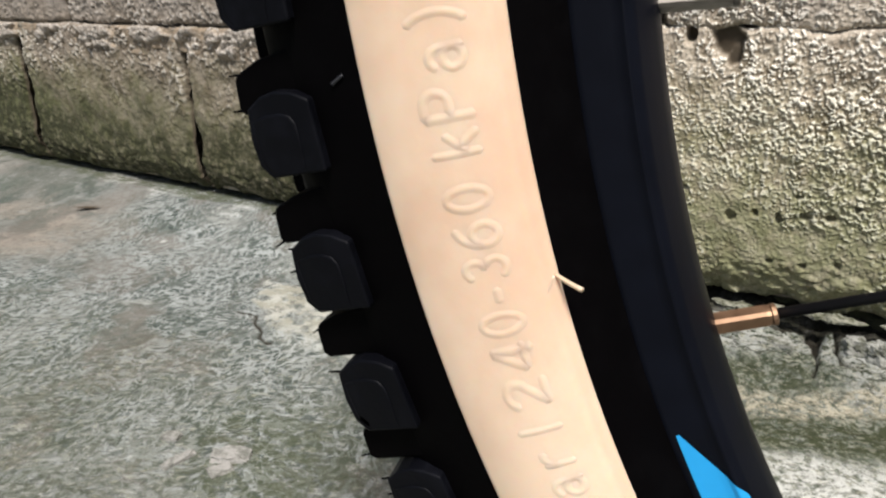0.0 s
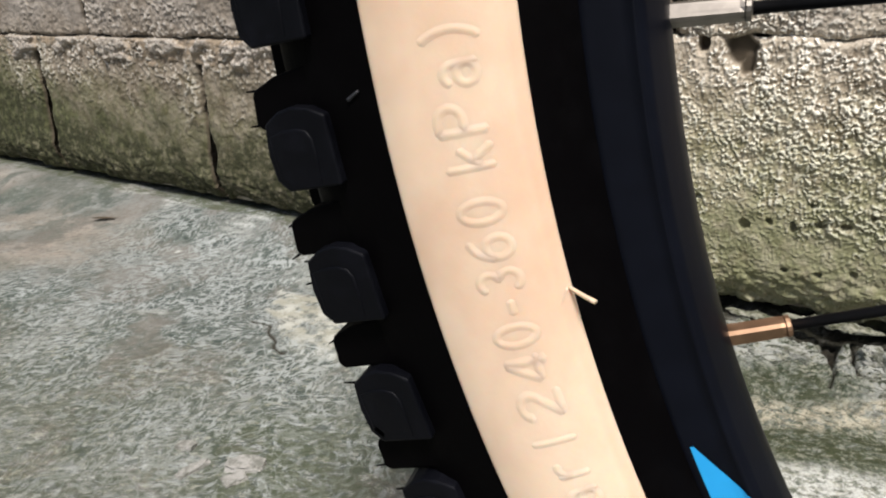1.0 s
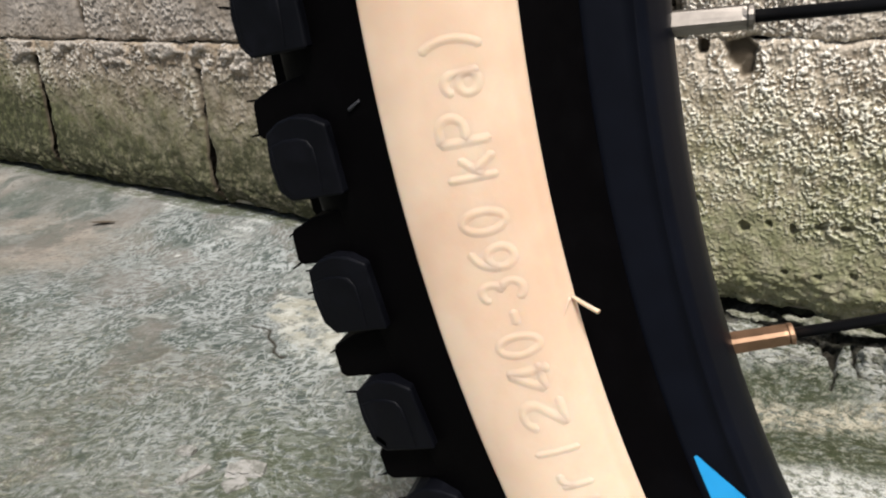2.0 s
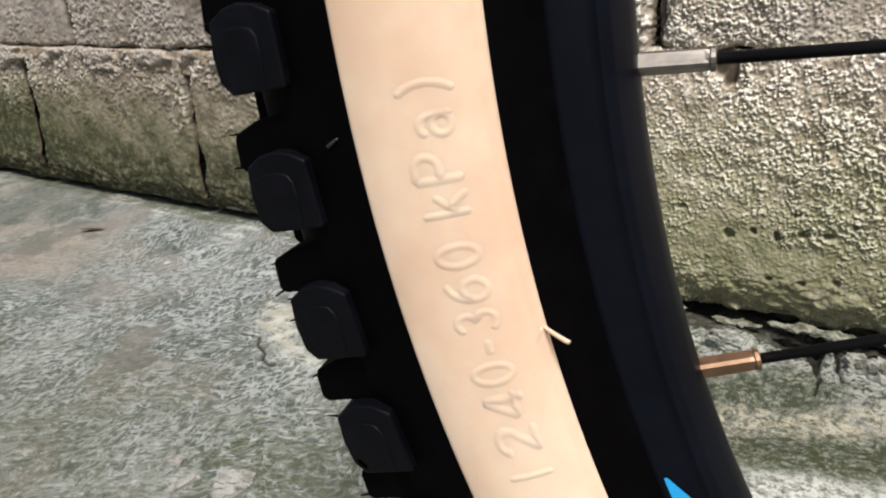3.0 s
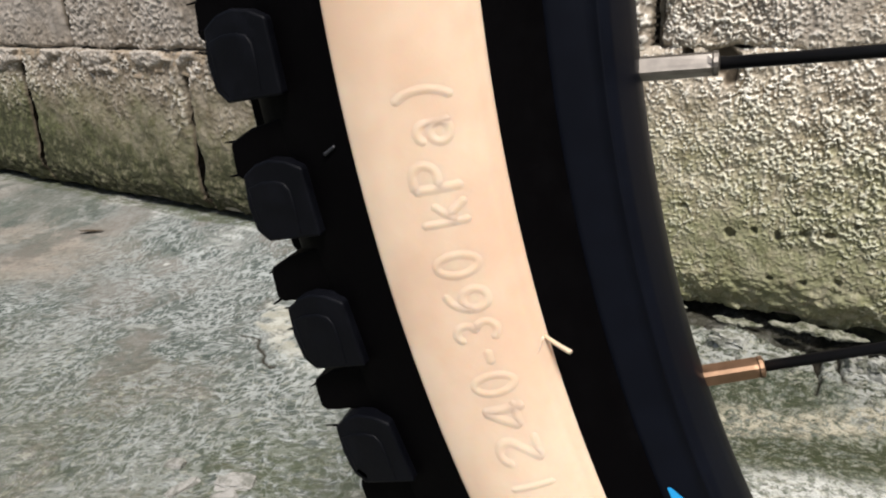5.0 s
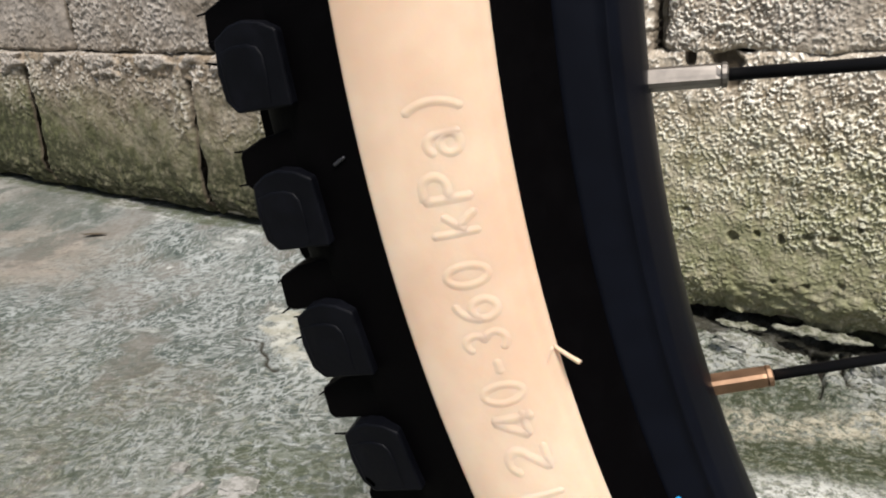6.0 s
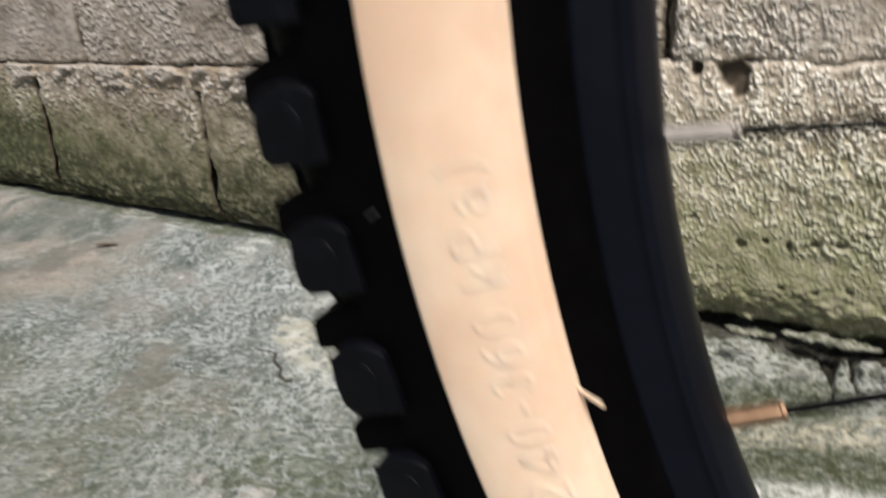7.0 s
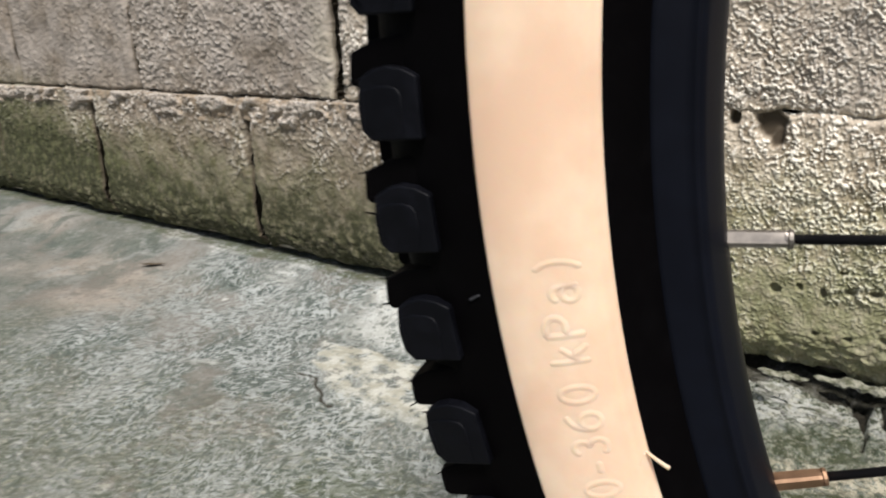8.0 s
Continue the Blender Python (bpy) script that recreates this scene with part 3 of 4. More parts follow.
        recess_dark = np.maximum(recess_dark, k)
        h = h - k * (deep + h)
    # the joints' edges are coloured darker
    recess_dark = np.maximum(recess_dark, 0.9 * ease(0.0030, 0.0008, np.minimum(x - x0, x1 - x)) * (step < 0.01))
    if z0 < 0.05:
        h = h + 0.0055 * ease(0.085, 0.04, z) * np.abs(fbm(x / 0.017, z / 0.010, seed + 19, 5))
        h = h - 0.016 * np.clip(1 - (z - z0) / 0.034, 0, 1) ** 2
        h = h + 0.004 * ease(0.075, 0.03, z) * fbm(x / 0.007, z / 0.006, seed + 20, 3)
    fray = (0.0022 + 0.0030 * (z0 < 0.05)) * smooth_noise(x / 0.016, z * 0 + z0 * 50, seed + 11) + 0.0010 * smooth_noise(x / 0.005, z * 0 + z0 * 70, seed + 12)
    stray = 0.0018 * smooth_noise(x * 0 + x0 * 50, z / 0.022, seed + 13) + 0.0006 * smooth_noise(x * 0 + x0 * 70, z / 0.006, seed + 14)
    zz = z + fray * (ease(0.02, 0.0, z - z0) - 0.7 * ease(0.02, 0.0, z1 - z))
    xx = x + stray * (ease(0.02, 0.0, x - x0) + ease(0.02, 0.0, x1 - x))
    face = np.stack([xx, -h, zz], -1).reshape(-1, 3)
    quads = sheet_faces(nz, nx)
    ring = np.concatenate([np.arange(nx), np.arange(1, nz) * nx + nx - 1, (nz - 1) * nx + np.arange(nx - 2, -1, -1), np.arange(nz - 2, 0, -1) * nx])
    back = face[ring].copy()
    back[:, 1] = 0.11
    k = np.arange(len(ring))
    sides = np.stack([ring[k], ring[(k + 1) % len(ring)], len(face) + (k + 1) % len(ring), len(face) + k], 1)
    me = mesh_of("block", np.concatenate([face, back]), np.concatenate([quads, sides]))
    rest_of = np.zeros(len(back))
    attribute(me, "grit", np.concatenate([(grains * np.clip(patchy, 0, 1) * (1 - recess_dark)).ravel(), rest_of]))
    attribute(me, "recess_dark", np.concatenate([recess_dark.ravel(), rest_of + 0.9]))
    attribute(me, "smear", np.concatenate([(ease(0.040, 0.012, x1 - x + 0.012 * smooth_noise(x / 0.02, z / 0.02, seed + 18)) * (abs(x1 + 0.485) < 0.01)).ravel(), rest_of]))
    attribute(me, "lit_tone", np.full(len(face) + len(back), lit_tone))
    return part("block", me, BLOCK, wall)


COURSES = [
    (0.0255, 0.2062, [-2.84, -2.52, -2.2, -1.88, -1.56, -1.2445, -0.9485, -0.627, -0.285, 0.082, 0.43, 0.79, 1.15, 1.5, 1.85]),
    (0.2078, 0.395, [-2.84, -2.42, -2.1, -1.79, -1.465, -1.136, -0.8255, -0.478, -0.1205, 0.23, 0.58, 0.93, 1.28, 1.6, 1.85]),
]
for row in range(8):
    z, shift = 0.402 + 0.19 * row, 0.16 * (row % 2)
    COURSES.append((z, z + 0.183, [-2.84] + [-2.6 + shift + 0.34 * k for k in range(13)] + [1.85]))
for row, (low, high, joints) in enumerate(COURSES):
    for k in range(len(joints) - 1):
        a, b = joints[k], joints[k + 1]
        gap = 0.0062 if row == 0 else 0.0055
        rise = 0.0072 if a > -0.4 else 0.0
        wide = 0.004 if abs(b + 0.478) < 0.001 or abs(b + 0.9485) < 0.001 else 0.0
        near = row < 2 and b > -1.5 and a < 0.2
        step = 0.030 if row > 1 else 0.0150 if not near else 0.00062 if near and a < 0.0 and b > 0.0 else 0.0013
        rough = 1.15 if a > -0.5 else 0.92 if row == 0 else 0.85 if a > -0.9 else 0.5
        # light painted block by block: bright on the right, dull on the left
        lit_tone = 1.0 if a > -0.4 or (row == 1 and b > -0.2) else 0.19 if row == 0 else 0.10
        block(a + gap / 2, b - gap / 2 - wide, low + rise * (row == 1), high + rise * (row == 0), 100 + row * 20 + k, step, rough, lit_tone)
# the mortar behind the joints, recessed
x, z = np.meshgrid(np.linspace(-2.84, 1.85, 940), np.linspace(0.026, 0.43, 120))
h = -0.019 + 0.004 * fbm(x / 0.02, z / 0.02, 51)
part("mortar_core", mesh_of("mortar_core", np.stack([x, -h, z], -1).reshape(-1, 3), sheet_faces(120, 940)), MORTAR, wall)
# mortar squeezed out along the bed joint in lumps
x, z = np.meshgrid(np.arange(-1.5, 0.25, 0.0016), np.arange(0.160, 0.2085, 0.0016))
warp = 0.35 * smooth_noise(x / 0.012, z / 0.012, 19)
body = fbm(x / 0.05 + warp, z / 0.03 + warp, 18, 3)
left = ease(-0.40, -0.47, x)
clots = ease(-0.06, 0.14, fbm(x / 0.034 + warp, z / 0.022 + warp, 41, 4) + 0.25 * ease(0.186, 0.198, z) - 0.1)
crumbs = ease(0.6, 0.25, cells(x / 0.0042, z / 0.0042, 42))
edge = ease(-0.05, 0.25, 0.65 * body + (z - 0.176) / 0.024) * ease(0.2072, 0.2045, z) * left
h = -0.010 + edge * (0.0092 + 0.0050 * clots + 0.0022 * crumbs * (0.4 + 0.6 * clots) + 0.0030 * fbm(x / 0.009, z / 0.008, 33, 4)) + 0.0006 * smooth_noise(x / 0.003, z / 0.003, 30)
me = mesh_of("mortar_squeeze", np.stack([x, -h, z], -1).reshape(-1, 3), sheet_faces(*x.shape))
attribute(me, "clots", np.clip(clots * edge, 0, 1))
part("mortar_squeeze", me, SQUEEZE, wall, "crumbling squeezed-out mortar")
# the dark footing set back under the first course
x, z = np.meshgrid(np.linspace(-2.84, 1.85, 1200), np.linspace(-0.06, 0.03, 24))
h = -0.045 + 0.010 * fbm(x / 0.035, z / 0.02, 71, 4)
part("footing", mesh_of("footing", np.stack([x, -h, z], -1).reshape(-1, 3), sheet_faces(24, 1200)), FOOTING, wall, "dark footing set back under the blocks")
# crumbled lips of mortar hanging under the lowest blocks
for k, (x, z, size) in enumerate([(0.006, 0.0248, (0.032, 0.0070, 0.0036)), (-0.046, 0.0205, (0.018, 0.0060, 0.0022)), (0.074, 0.0258, (0.030, 0.0070, 0.0042)), (-0.108, 0.0240, (0.026, 0.0060, 0.0032))]):
    part("mortar_lip", ridge_lump("mortar_lip", size, k + 31), LIP, wall, "mossy crumbling mortar lip").location = (x, -0.0005, z)
bm = bmesh.new()
bmesh.ops.create_cube(bm, size=1, matrix=pose(-0.495, 0.075, 0.93) @ Matrix.Diagonal((4.69, 0.05, 1.98, 1)))
me = bpy.data.meshes.new("wall_core")
bm.to_mesh(me)
bm.free()
part("wall_core", me, MORTAR, wall)


# ---- loose stones and scraps on the slab ----
def rest(ob, x, y, turn, sink):
    ob.matrix_world = pose(x, y, float(ground_height(np.array([x]), np.array([y]))[0]) + sink, 0, 0, turn)


for k, (x, y, size, turn) in enumerate([(-0.278, 0.220, (0.0125, 0.0036, 0.003), 82), (-0.255, 0.238, (0.014, 0.008, 0.003), 30), (-0.251, 0.226, (0.008, 0.006, 0.0025), 70), (-0.299, 0.232, (0.007, 0.0045, 0.003), 20)]):
    rest(tagged(part("concrete_chip", lump("concrete_chip", size, k + 1), CHIP), "small pale chip of broken concrete on the slab", "stone chip", "chips on the slab"), x, y, turn, size[2] * 0.15)
for k, (x, y, size, turn) in enumerate([(0.033, 0.517, (0.009, 0.007, 0.008), 20), (0.047, 0.516, (0.009, 0.008, 0.010), 60), (-0.012, 0.505, (0.012, 0.008, 0.005), 5), (-0.047, 0.508, (0.015, 0.008, 0.006), -8), (0.060, 0.505, (0.007, 0.006, 0.005), 33)]):
    rest(tagged(part("rubble_stone", lump("rubble_stone", size, k + 11, 5, 0.8), RUBBLE), "rough mossy lump of rubble at the wall's foot", "stone", "rubble along the wall"), x, y, turn, 0.0)
bm = bmesh.new()
outline = [(-0.017, -0.001), (-0.008, -0.004), (0.004, -0.0035), (0.014, -0.001), (0.017, 0.002), (0.006, 0.003), (-0.006, 0.003)]
ring = [bm.verts.new((a, b, 0.0012 * math.sin(40 * a + 1) + 0.0014)) for a, b in outline]
bm.faces.new(ring)
bmesh.ops.solidify(bm, geom=bm.faces[:], thickness=0.0006)
me = bpy.data.meshes.new("leaf_scrap")
bm.to_mesh(me)
bm.free()
rest(tagged(part("leaf_scrap", me, LEAF), "curled dark brown scrap of dry leaf", "leaf"), -0.742, 0.463, 22, 0.001)

# ---- the bicycle wheel ----
wheel = new("bicycle_wheel")
wheel.matrix_world = pose(WHEEL_X, WHEEL_Y, WHEEL_Z, LEAN_W, 0, PSI) @ pose(0, 0, -RADIUS)
tagged(wheel, "bicycle wheel with black knobbly tyre and tan sidewall on concrete", "bicycle wheel")


def at_rim(r, degrees, y):
    a = radians(degrees)
    return Vector((r * math.cos(a), y, RADIUS + r * math.sin(a)))


def revolve(name, profile, segments=420, closed=False, smooth=True):
    prof = np.array(profile)
    n = len(prof)
    a = np.linspace(0, 2 * math.pi, segments, endpoint=False)
    v = np.stack([np.outer(np.cos(a), prof[:, 0]), np.tile(prof[:, 1], (segments, 1)), RADIUS + np.outer(np.sin(a), prof[:, 0])], -1).reshape(-1, 3)
    i, j = np.meshgrid(np.arange(segments), np.arange(n if closed else n - 1), indexing="ij")
    i, j = i.ravel(), j.ravel()
    i2, j2 = (i + 1) % segments, (j + 1) % n
    return mesh_of(name, v, np.stack([i * n + j, i2 * n + j, i2 * n + j2, i * n + j2], 1), smooth)


TYRE_R, HALF, INNER, OUTER = 0.2815, 0.0222, 0.0225, 0.0305


def girth(phi):
    """How far the casing stands from its middle line: round in the sidewall, taller under the tread."""
    t = min(max((phi - 0.35) / 0.44, 0.0), 1.0)
    return INNER + (OUTER - INNER) * t * t * (3 - 2 * t)


def casing(phi, lift=0.0):
    """A point of the casing's section: phi 0 at the near sidewall's widest, pi / 2 at the crown, -pi / 2 at the hub side."""
    return (TYRE_R + (girth(phi) + lift) * math.sin(phi), -(HALF + lift) * math.cos(phi))


def phi_of(r):
    low, high = -math.pi / 2, math.pi / 2
    for k in range(40):
        mid = (low + high) / 2
        low, high = (mid, high) if TYRE_R + girth(mid) * math.sin(mid) < r else (low, mid)
    return low


BAND_OUT, BAND_IN = phi_of(0.2896), phi_of(0.26975)
tyre = part("tyre", revolve("tyre", [casing(BAND_OUT + (math.pi - 2 * BAND_OUT) * k / 28) for k in range(29)]), RUBBER, wheel, "black knobbly rubber tread")
for side in (1, -1):
    # a shallow crease and a soft lip run beside the inner edge
    band = []
    for k in range(49):
        t = k / 48
        lift = 0.0003 - 0.00013 * math.exp(-((t - 0.080) / 0.030) ** 2)
        band.append(casing(BAND_IN + (BAND_OUT - BAND_IN) * t, lift))
    band = [casing(BAND_IN - 0.015)] + band + [casing(BAND_OUT + 0.012)]
    part("sidewall", revolve("sidewall", [(r, y * side) for r, y in band]), TAN, tyre, "smooth tan rubber sidewall with raised lettering")
    low = phi_of(0.2636)
    part("bead", revolve("bead", [(r, y * side) for r, y in [casing(BAND_IN + (low - BAND_IN) * k / 8) for k in range(9)] + [(0.2610, -0.0108 if side == 1 else -0.0040)]]), RUBBER, tyre, "black bead strip")


def knob(name, outline, y0, lean, y1, draft=0.0, rise=0.0, pad=None):
    """A tread block at angle 0. outline: its corners as (radius, distance along the tread) in mm; the near face starts at y0 at the
    smallest radius and leans inwards; draft narrows the block to the far face at y1, which stands out by rise. pad: the corners of a panel on the near face, each with how far it is raised."""
    bm = bmesh.new()
    foot = min(r for r, z in outline)

    def on_face(r, z, lift=0.0):
        return Vector((r / 1000 + lift * lean, y0 + lean * (r - foot) / 1000 - lift, z / 1000))

    n = len(outline)
    mid_z = sum(z for r, z in outline) / n
    near_ring = [bm.verts.new(on_face(r, z)) for r, z in outline]
    far_ring = [bm.verts.new(((r + rise) / 1000, y1, (mid_z + (z - mid_z) * (1 - draft)) / 1000)) for r, z in outline]
    bm.faces.new(near_ring)
    bm.faces.new(far_ring[::-1])
    for k in range(n):
        bm.faces.new((near_ring[k], far_ring[k], far_ring[(k + 1) % n], near_ring[(k + 1) % n]))
    bmesh.ops.recalc_face_normals(bm, faces=bm.faces[:])
    bmesh.ops.bevel(bm, geom=[e for e in bm.edges if e.calc_face_angle(0) > 0.6], offset=0.0004, segments=2, profile=0.5, affect="EDGES")
    if pad:
        mr, mz = sum(q[0] for q in pad) / len(pad), sum(q[1] for q in pad) / len(pad)
        rings = []
        for lift, k in ((-0.0003, 1.0), (0.00011, 1.0), (0.00024, 0.95), (0.00024, 0.84)):
            rings.append([bm.verts.new(on_face(mr + (r - mr) * k, mz + (z - mz) * k, lift * f if lift > 0 else lift)) for r, z, f in pad])
        for low, high in zip(rings, rings[1:]):
            for k in range(len(pad)):
                bm.faces.new((low[k], low[(k + 1) % len(pad)], high[(k + 1) % len(pad)], high[k]))
        bm.faces.new(rings[-1])
        bmesh.ops.recalc_face_normals(bm, faces=bm.faces[:])
    me = bpy.data.meshes.new(name)
    bm.to_mesh(me)
    bm.free()
    me.polygons.foreach_set("use_smooth", np.array([p.area < 1.5e-6 for p in me.polygons]))
    return me


PITCH, COUNT = 360 / 93, 93
# each side block has a ramped, arched leading end and a raised panel with one round corner
SIDE = knob("side_knob", [(298.9, 5.8), (309.2, 6.2), (311.1, 4.3), (311.4, 0.2), (310.5, -4.5), (307.6, -6.0), (304.8, -6.5), (301.8, -6.0), (299.0, -4.7)], -0.0194, 0.20, -0.0085, 0.05, 0.0,
            [(302.4, 5.2, 0.2), (308.8, 5.4, 0.0), (310.2, 3.8, 0.0), (310.2, -2.6, 0.1), (307.2, -3.3, 0.9), (304.6, -3.3, 1.0), (302.9, -2.8, 1.0), (302.1, -1.6, 1.0), (302.1, 1.0, 0.8)])
SHOULDER = knob("shoulder_knob", [(301.5, -3.2), (313.0, -2.9), (314.1, -3.8), (313.4, -8.3), (312.8, -9.1), (308.4, -10.6), (301.5, -11.5)], -0.0163, 0.22, -0.0050, 0.08)
CROWN = knob("crown_knob", [(304.5, 4.8), (314.1, 4.4), (314.8, 3.4), (314.5, -5.6), (313.6, -6.6), (304.5, -7.4)], -0.0045, 0.12, 0.0035, 0.04, 2.7)
# shoulder and crown blocks get the blacker copy, their shade put into the colour
ROWS_NEAR = ((SIDE, 190.93, TREAD), (SHOULDER, 190.93, RUBBER), (CROWN, 192.50, RUBBER))
# the side blocks do not keep step with the shoulder blocks: degrees by which one is late, and how much longer it is
UNEVEN = {-1: (-0.05, 1.0), 0: (0.08, 1.0), 1: (0.36, 1.05), 2: (0.66, 1.08), 3: (0.8, 1.08), 4: (0.7, 1.05), 5: (0.4, 1.0)}
for k in range(-6, COUNT - 6):
    for me, first, material in ROWS_NEAR:
        shift, longer = UNEVEN.get(k, (0.0, 1.0)) if me is SIDE else (0.0, 1.0)
        ob = part("knob", me, material, tyre)
        ob.matrix_basis = pose(0, 0, RADIUS, 0, -(first + k * PITCH + shift), 0) @ Matrix.Diagonal((1, 1, longer, 1))
# the far half of the tread, which the near half hides
far = bmesh.new()
for k in range(COUNT):
    for me, first in ((SIDE, 190.95 + PITCH / 2), (SHOULDER, 190.3 + PITCH / 2)):
        tmp = me.copy()
        tmp.transform(pose(0, 0, RADIUS, 0, -(first + k * PITCH), 0) @ Matrix.Diagonal((1, -1, 1, 1)))
        far.from_mesh(tmp)
        bpy.data.meshes.remove(tmp)
bmesh.ops.reverse_faces(far, faces=far.faces[:])
me = bpy.data.meshes.new("far_tread")
far.to_mesh(me)
far.free()
tagged(part("far_tread", me, TREAD, tyre), kind="stuff")


def needle(name, start, end, r0, r1, bend=(0, 0, 0)):
    """A thin round whisker of rubber between two points, tapering and bent."""
    start, end, bend = Vector(start), Vector(end), Vector(bend)
    way = (end - start).normalized()
    side = way.orthogonal().normalized()
    other = way.cross(side)
    verts, n, steps = [], 8, 7
    for k in range(steps):
        t = k / (steps - 1)
        c, r = start.lerp(end, t) + bend * 4 * t * (1 - t), r0 + (r1 - r0) * t
        verts += [c + (side * math.cos(2 * math.pi * j / n) + other * math.sin(2 * math.pi * j / n)) * r for j in range(n)]
    faces = [(k * n + j, k * n + (j + 1) % n, (k + 1) * n + (j + 1) % n, (k + 1) * n + j) for k in range(steps - 1) for j in range(n)]
    faces += [tuple(range(n))[::-1], tuple((steps - 1) * n + j for j in range(n))]
    return mesh_of(name, [tuple(v) for v in verts], faces)


# whiskers left by the mould: one tan on the sidewall, black ones on the tread blocks
b = casing(phi_of(0.2700), -0.0002)
part("whisker", needle("whisker", at_rim(b[0], 196.22, b[1]), at_rim(0.2662, 196.62, -0.0219), 0.00030, 0.00036, (0, -0.0002, 0)), TAN, tyre, "tan moulding whisker")
# an added low ridge draws the tan whisker's shadow on the sidewall
a, b = casing(phi_of(0.2701), 0.00012), casing(phi_of(0.2722), 0.00004)
part("whisker_shadow", needle("whisker_shadow", at_rim(a[0], 196.24, a[1]), at_rim(b[0], 196.98, b[1]), 0.00034, 0.00012), TAN, tyre, "faint raised tan line in place of the whisker's shadow")
dice = random.Random(4)
for k in range(-4, 7):
    for r, along, y in ((0.3126, -8.9, -0.0134), (0.3138, -3.7, -0.0132), (0.3104, -4.3, -0.0162), (0.3112, 3.6, -0.0140), (0.3116, -0.8, -0.0158)):
        if dice.random() < (0.35 if along == -0.8 else 0.85):
            a, out = 190.93 + k * PITCH + (UNEVEN.get(k, (0.0, 1.0))[0] if y < -0.0135 else 0.0) + math.degrees(along / 1000 / r), dice.uniform(0.0010, 0.0024)
            part("whisker", needle("whisker", at_rim(r - 0.001, a, y + 0.0004), at_rim(r + out, a + dice.uniform(-0.15, 0.25), y), 0.00032, 0.00012), RUBBER, tyre)
a, b = casing(phi_of(0.2947), 0.0002), casing(phi_of(0.2926), 0.0002)
part("whisker", needle("whisker", at_rim(a[0], 189.86, a[1]), at_rim(b[0], 189.66, b[1]), 0.00030, 0.00020), STUB, tyre, "worn shiny moulding stub")


# the raised lettering: rounded strokes, in units of the capitals' height
def bow(cx, cy, rx, ry, a, b, n=14):
    return [(cx + rx * math.cos(radians(a + (b - a) * k / n)), cy + ry * math.sin(radians(a + (b - a) * k / n))) for k in range(n + 1)]


STROKES = {
    "0": [bow(0.29, 0.5, 0.26, 0.5, 90, 450, 28)],
    "2": [bow(0.29, 0.72, 0.25, 0.28, 170, -38) + [(0.06, 0.02)], [(0.04, 0.0), (0.56, 0.0)]],
    "3": [bow(0.26, 0.75, 0.24, 0.25, 150, -80), bow(0.26, 0.26, 0.28, 0.26, 70, -150)],
    "4": [[(0.45, 0.0), (0.45, 1.0)], [(0.43, 0.98), (0.02, 0.24)], [(0.02, 0.22), (0.56, 0.22)]],
    "6": [bow(0.58, 0.34, 0.54, 0.66, 100, 170), bow(0.30, 0.31, 0.26, 0.31, 170, 530, 26)],
    "-": [[(0.02, 0.40), (0.36, 0.40)]],
    "|": [[(0.1, 0.0), (0.1, 1.0)]],
    "k": [[(0.06, 0.0), (0.06, 1.0)], [(0.50, 0.68), (0.08, 0.28)], [(0.22, 0.42), (0.54, 0.0)]],
    "P": [[(0.06, 0.0), (0.06, 1.0)], [(0.08, 1.0), (0.30, 1.0)] + bow(0.30, 0.73, 0.26, 0.27, 80, -80) + [(0.08, 0.46)]],
    "a": [bow(0.26, 0.48, 0.22, 0.21, 155, 5) + [(0.49, 0.25), (0.50, 0.0)], bow(0.26, 0.205, 0.235, 0.205, 0, 360, 22)],
    "r": [[(0.06, 0.0), (0.06, 0.68)], bow(0.32, 0.40, 0.26, 0.28, 175, 65)],
    ")": [bow(-0.42, 0.45, 0.55, 0.74, 52, -52, 20)],
}


# how much wider than drawn a character is moulded
WIDE = {"2": 1.45, "4": 1.35, "P": 1.15, "0": 1.08, "6": 1.1, "3": 1.0}


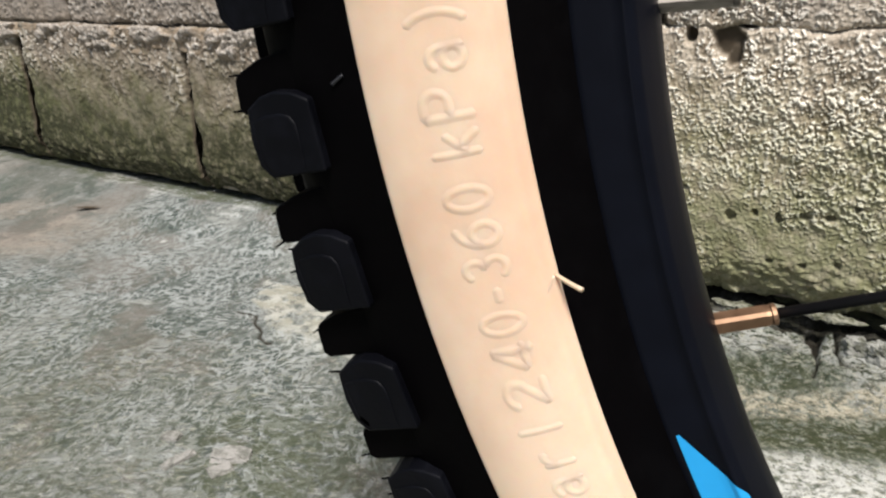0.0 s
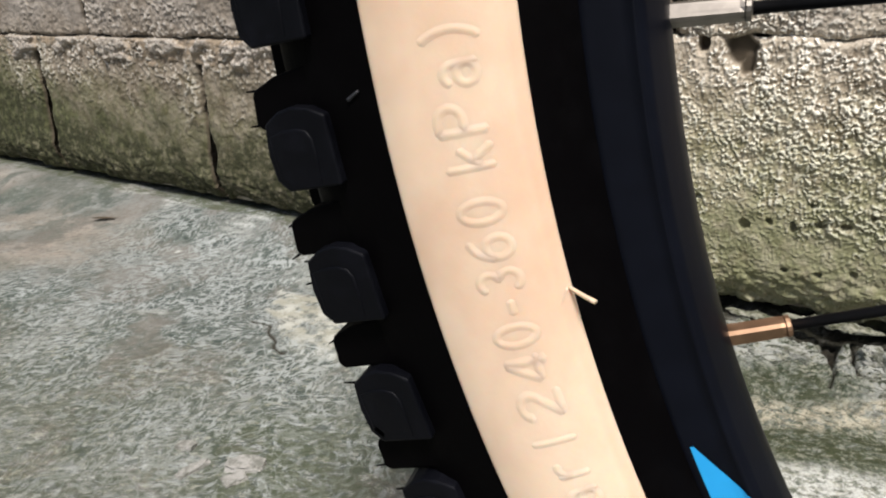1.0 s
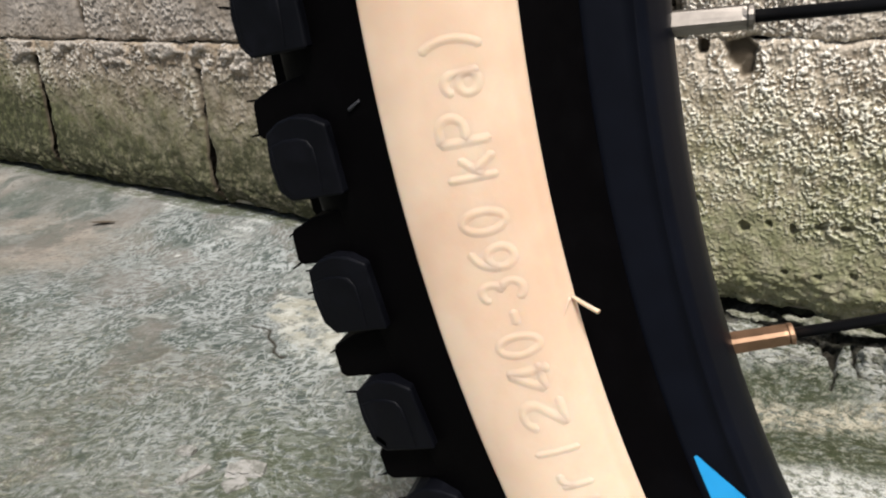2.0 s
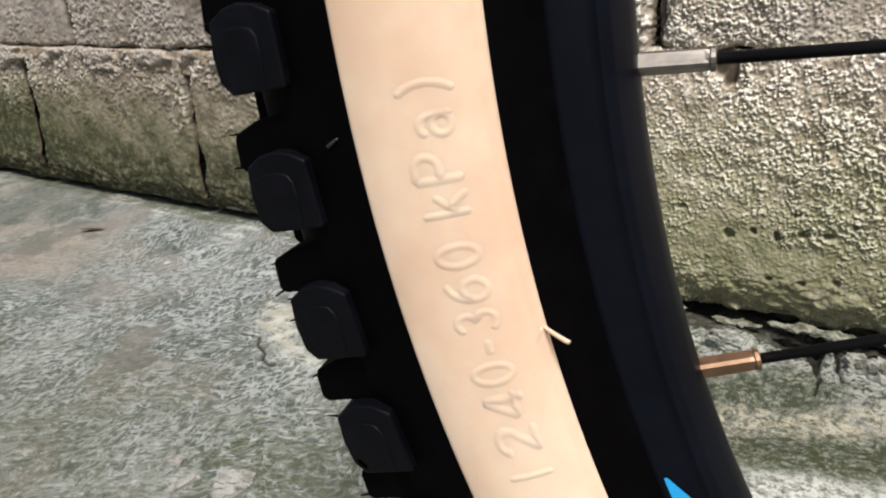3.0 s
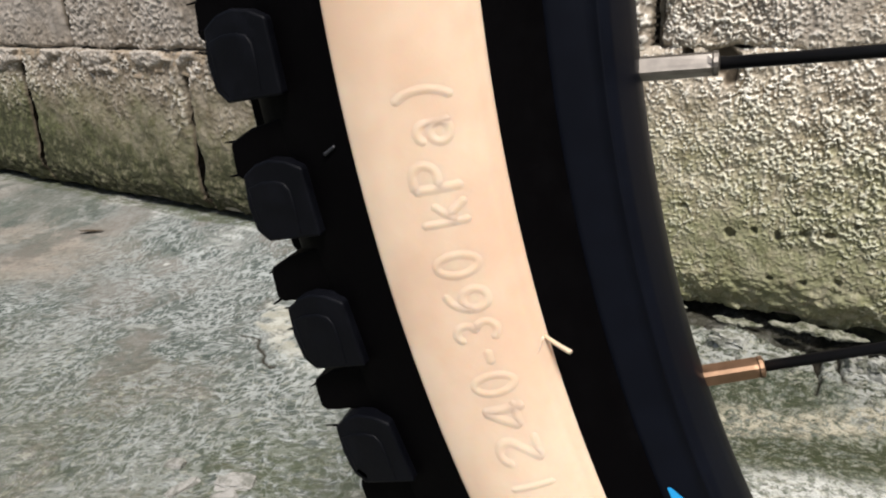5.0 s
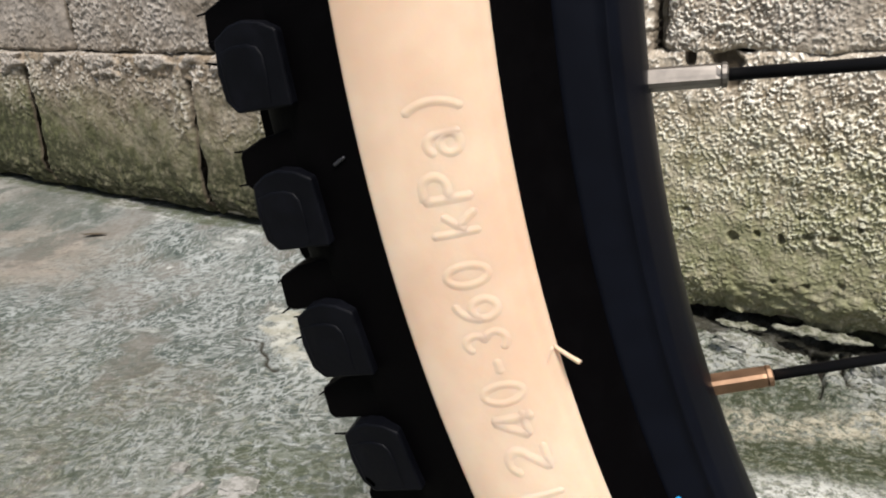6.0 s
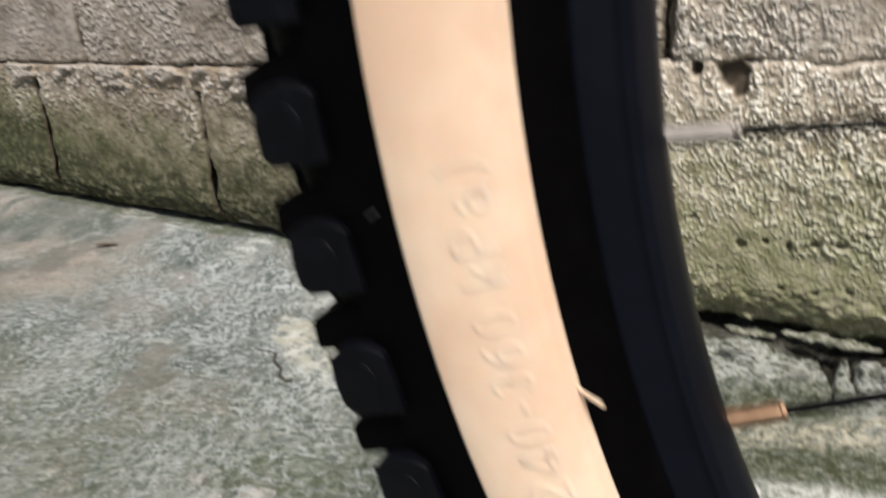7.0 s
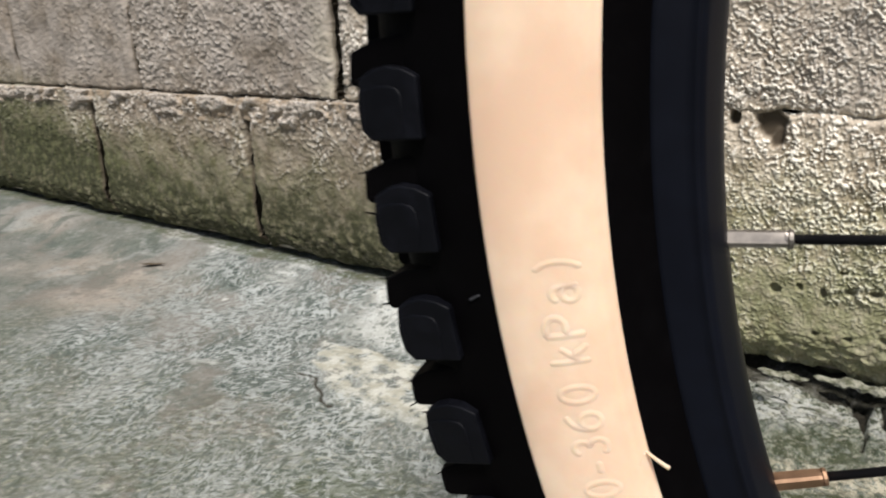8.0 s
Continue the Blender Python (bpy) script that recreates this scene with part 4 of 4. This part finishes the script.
def letter(char, degrees, cap=0.0064, mid=0.2783, half=0.00078, tall=0.000125):
    lines = STROKES[char]
    middle = (min(p[0] for line in lines for p in line) + max(p[0] for line in lines for p in line)) / 2
    verts, faces = [], []
    for line in lines:
        path = []
        for p, q in zip(line, line[1:]):
            n = max(int(math.hypot(q[0] - p[0], q[1] - p[1]) / 0.06), 1)
            path += [(p[0] + (q[0] - p[0]) * k / n, p[1] + (q[1] - p[1]) * k / n) for k in range(n)]
        path.append(line[-1])
        path = np.array(path)
        way = np.gradient(path, axis=0)
        way /= np.linalg.norm(way, axis=1)[:, None] + 1e-9
        shut = math.hypot(path[0][0] - path[-1][0], path[0][1] - path[-1][1]) < 0.01
        if shut:
            way[0] = way[-1] = way[0] + way[-1]
            way /= np.linalg.norm(way, axis=1)[:, None]
            swell = np.ones(len(path))
        else:
            head, tail = path[0] - way[0] * 0.06, path[-1] + way[-1] * 0.06
            path, way = np.vstack([head, path, tail]), np.vstack([way[:1], way, way[-1:]])
            swell = np.ones(len(path))
            swell[0] = swell[-1] = 0.25
        first = len(verts)
        for (x, y), (dx, dy), k in zip(path * cap, way, swell):
            for j in range(9):
                u = 1 - j / 4
                px, py = x - dy * half * k * u, y + dx * half * k * u
                lift = 0.00029 + tall * (k > 0.5) * (0.5 + 0.5 * math.cos(math.pi * u)) ** 0.8
                phi = phi_of(mid) + (py - cap * 0.5) / HALF
                r, w = casing(phi, lift)
                t = radians(degrees) - (px - middle * cap) * 0.92 * WIDE.get(char, 1.0) / mid
                verts.append((r * math.cos(t), w, RADIUS + r * math.sin(t)))
        for k in range(len(path) - 1):
            faces += [(first + k * 9 + j, first + k * 9 + j + 1, first + k * 9 + j + 10, first + k * 9 + j + 9) for j in range(8)]
    return part("letter", mesh_of("letter", verts, faces), TAN, tyre)


for char, degrees in (("a", 203.05), ("r", 201.95), ("|", 200.9), ("2", 199.6), ("4", 198.35), ("0", 197.25), ("-", 196.35), ("3", 195.5), ("6", 194.48), ("0", 193.4), ("k", 191.85), ("P", 190.8), ("a", 189.62), (")", 188.6)):
    letter(char, degrees, 0.0057 if char.isdigit() else 0.0062)

# ---- rim, spokes, hub ----
near = [(0.2640, -0.0118), (0.2633, -0.0127), (0.2620, -0.0129), (0.2580, -0.0121), (0.2567, -0.01205), (0.2564, -0.0123), (0.2561, -0.0123), (0.2559, -0.0120), (0.2555, -0.0117), (0.2550, -0.0113), (0.2546, -0.0108), (0.2537, -0.0091), (0.2527, -0.0076), (0.2522, -0.0061), (0.25195, -0.0048), (0.2519, -0.0035)]
loop = near + [(r, -0.0070 - y) for r, y in near[-2::-1]] + [(0.2632, 0.0036), (0.2575, 0.0028), (0.2575, -0.0098), (0.2632, -0.0106)]
rim = part("rim", revolve("rim", loop, closed=True), RIM, wheel, "black anodised double-wall rim")


def decal(start, end):
    """A pointed sticker on the rim's near face."""
    steps, verts, faces = 40, [], []
    for k in range(steps + 1):
        t = k / steps
        a = start + (end - start) * t
        outer = 0.2617
        inner = max(0.2617 - 0.00205 * t * (end - start) - 0.0005, 0.2550)
        for j in range(25):
            r = outer + (inner - outer) * j / 24
            y = float(np.interp(r, [q[0] for q in near[::-1]], [q[1] for q in near[::-1]]))
            verts.append(tuple(at_rim(r, a, y - (0.00022 if r > 0.2568 else 0.00034))))
    for k in range(steps):
        for j in range(24):
            faces.append((k * 25 + j, k * 25 + j + 1, k * 25 + 26 + j, k * 25 + 25 + j))
    return part("decal", mesh_of("decal", verts, faces), BLUE, rim, "bright blue pointed decal")


decal(203.2, 209.2)

HUB_R, FLANGE = 0.021, 0.018


def spoke_mesh(side, lead):
    """A spoke at angle 0, from its nipple to the hub's flange."""
    a = radians(70 * lead)
    end = Vector((HUB_R * math.cos(a), side * FLANGE, HUB_R * math.sin(a)))
    start = Vector((0.2528, -0.0035 + side * 0.0006, 0))
    way = (end - start).normalized()
    return start, end, way


def lathe_along(name, start, way, rings, sides, turn=0.0):
    """Rings of (distance, radius) along a line."""
    s = way.orthogonal().normalized()
    o = way.cross(s)
    verts = []
    for d, r in rings:
        verts += [tuple(start + way * d + (s * math.cos(turn + 2 * math.pi * j / sides) + o * math.sin(turn + 2 * math.pi * j / sides)) * r) for j in range(sides)]
    faces = [(k * sides + j, k * sides + (j + 1) % sides, (k + 1) * sides + (j + 1) % sides, (k + 1) * sides + j) for k in range(len(rings) - 1) for j in range(sides)]
    faces += [tuple(range(sides))[::-1], tuple((len(rings) - 1) * sides + j for j in range(sides))]
    return mesh_of(name, verts, faces, False)


def nipple_mesh(start, way, turn, length):
    # four flats with chamfered corners, then a round lip
    s = way.orthogonal().normalized()
    o = way.cross(s)
    verts, faces, n = [], [], 16
    rings = [(-0.003, 0.0018, 1), (0.0012, 0.0018, 1), (length - 0.0016, 0.00172, 0.9), (length - 0.0010, 0.00162, 0.4), (length - 0.0008, 0.00172, 0), (length - 0.0002, 0.0017, 0), (length, 0.0011, 0)]
    for d, r, square in rings:
        for j in range(n):
            a = 2 * math.pi * (j + 0.5) / n + turn
            k = 2 * math.pi * (j + 0.5) / n
            flat = min(1.0, 0.80 / max(abs(math.cos(k)), abs(math.sin(k))))
            q = r * (1 - square + square * flat)
            verts.append(tuple(start + way * d + (s * math.cos(a) + o * math.sin(a)) * q))
    for k in range(len(rings) - 1):
        for j in range(n):
            faces.append((k * n + j, k * n + (j + 1) % n, (k + 1) * n + (j + 1) % n, (k + 1) * n + j))
    faces += [tuple(range(n))[::-1], tuple((len(rings) - 1) * n + j for j in range(n))]
    return mesh_of("nipple", verts, faces, False)


KINDS = []
for side, lead in ((-1, 1), (1, 1), (-1, -1), (1, -1)):
    start, end, way = spoke_mesh(side, lead)
    shaft = lathe_along("spoke", start, way, [(0.006, 0.00088), ((end - start).length, 0.00088)], 12)
    shaft.polygons.foreach_set("use_smooth", np.full(len(shaft.polygons), True))
    KINDS.append((shaft, nipple_mesh(start, way, 0.35 if side == -1 else 1.0, 0.0110 if side == -1 else 0.0098)))
COPPER_NIPPLES = [KINDS[1][1].copy(), KINDS[3][1].copy()]
for k in range(32):
    shaft, nip = KINDS[k % 4]
    m = pose(0, 0, RADIUS, 0, -(189.28 + k * 11.25), 0)
    spoke = part("spoke", shaft, BLACK_STEEL, wheel, "thin black steel spoke")
    spoke.matrix_basis = m
    if k % 2:
        part("nipple", COPPER_NIPPLES[(k % 4) // 2], COPPER, spoke, "copper-coloured square nipple")
    else:
        part("nipple", nip, STEEL, spoke, "dull silver nipple")
part("hub", revolve("hub", [(0.0, -0.05), (0.005, -0.05), (0.005, -0.034), (0.011, -0.033), (0.012, -0.02), (0.0235, -0.0185), (0.0235, -0.0155), (0.0115, -0.013), (0.0095, 0.0), (0.0115, 0.013), (0.0235, 0.0155), (0.0235, 0.0185), (0.012, 0.02), (0.011, 0.033), (0.005, 0.034), (0.005, 0.05), (0.0, 0.05)], 48), HUB, wheel, "black alloy hub")
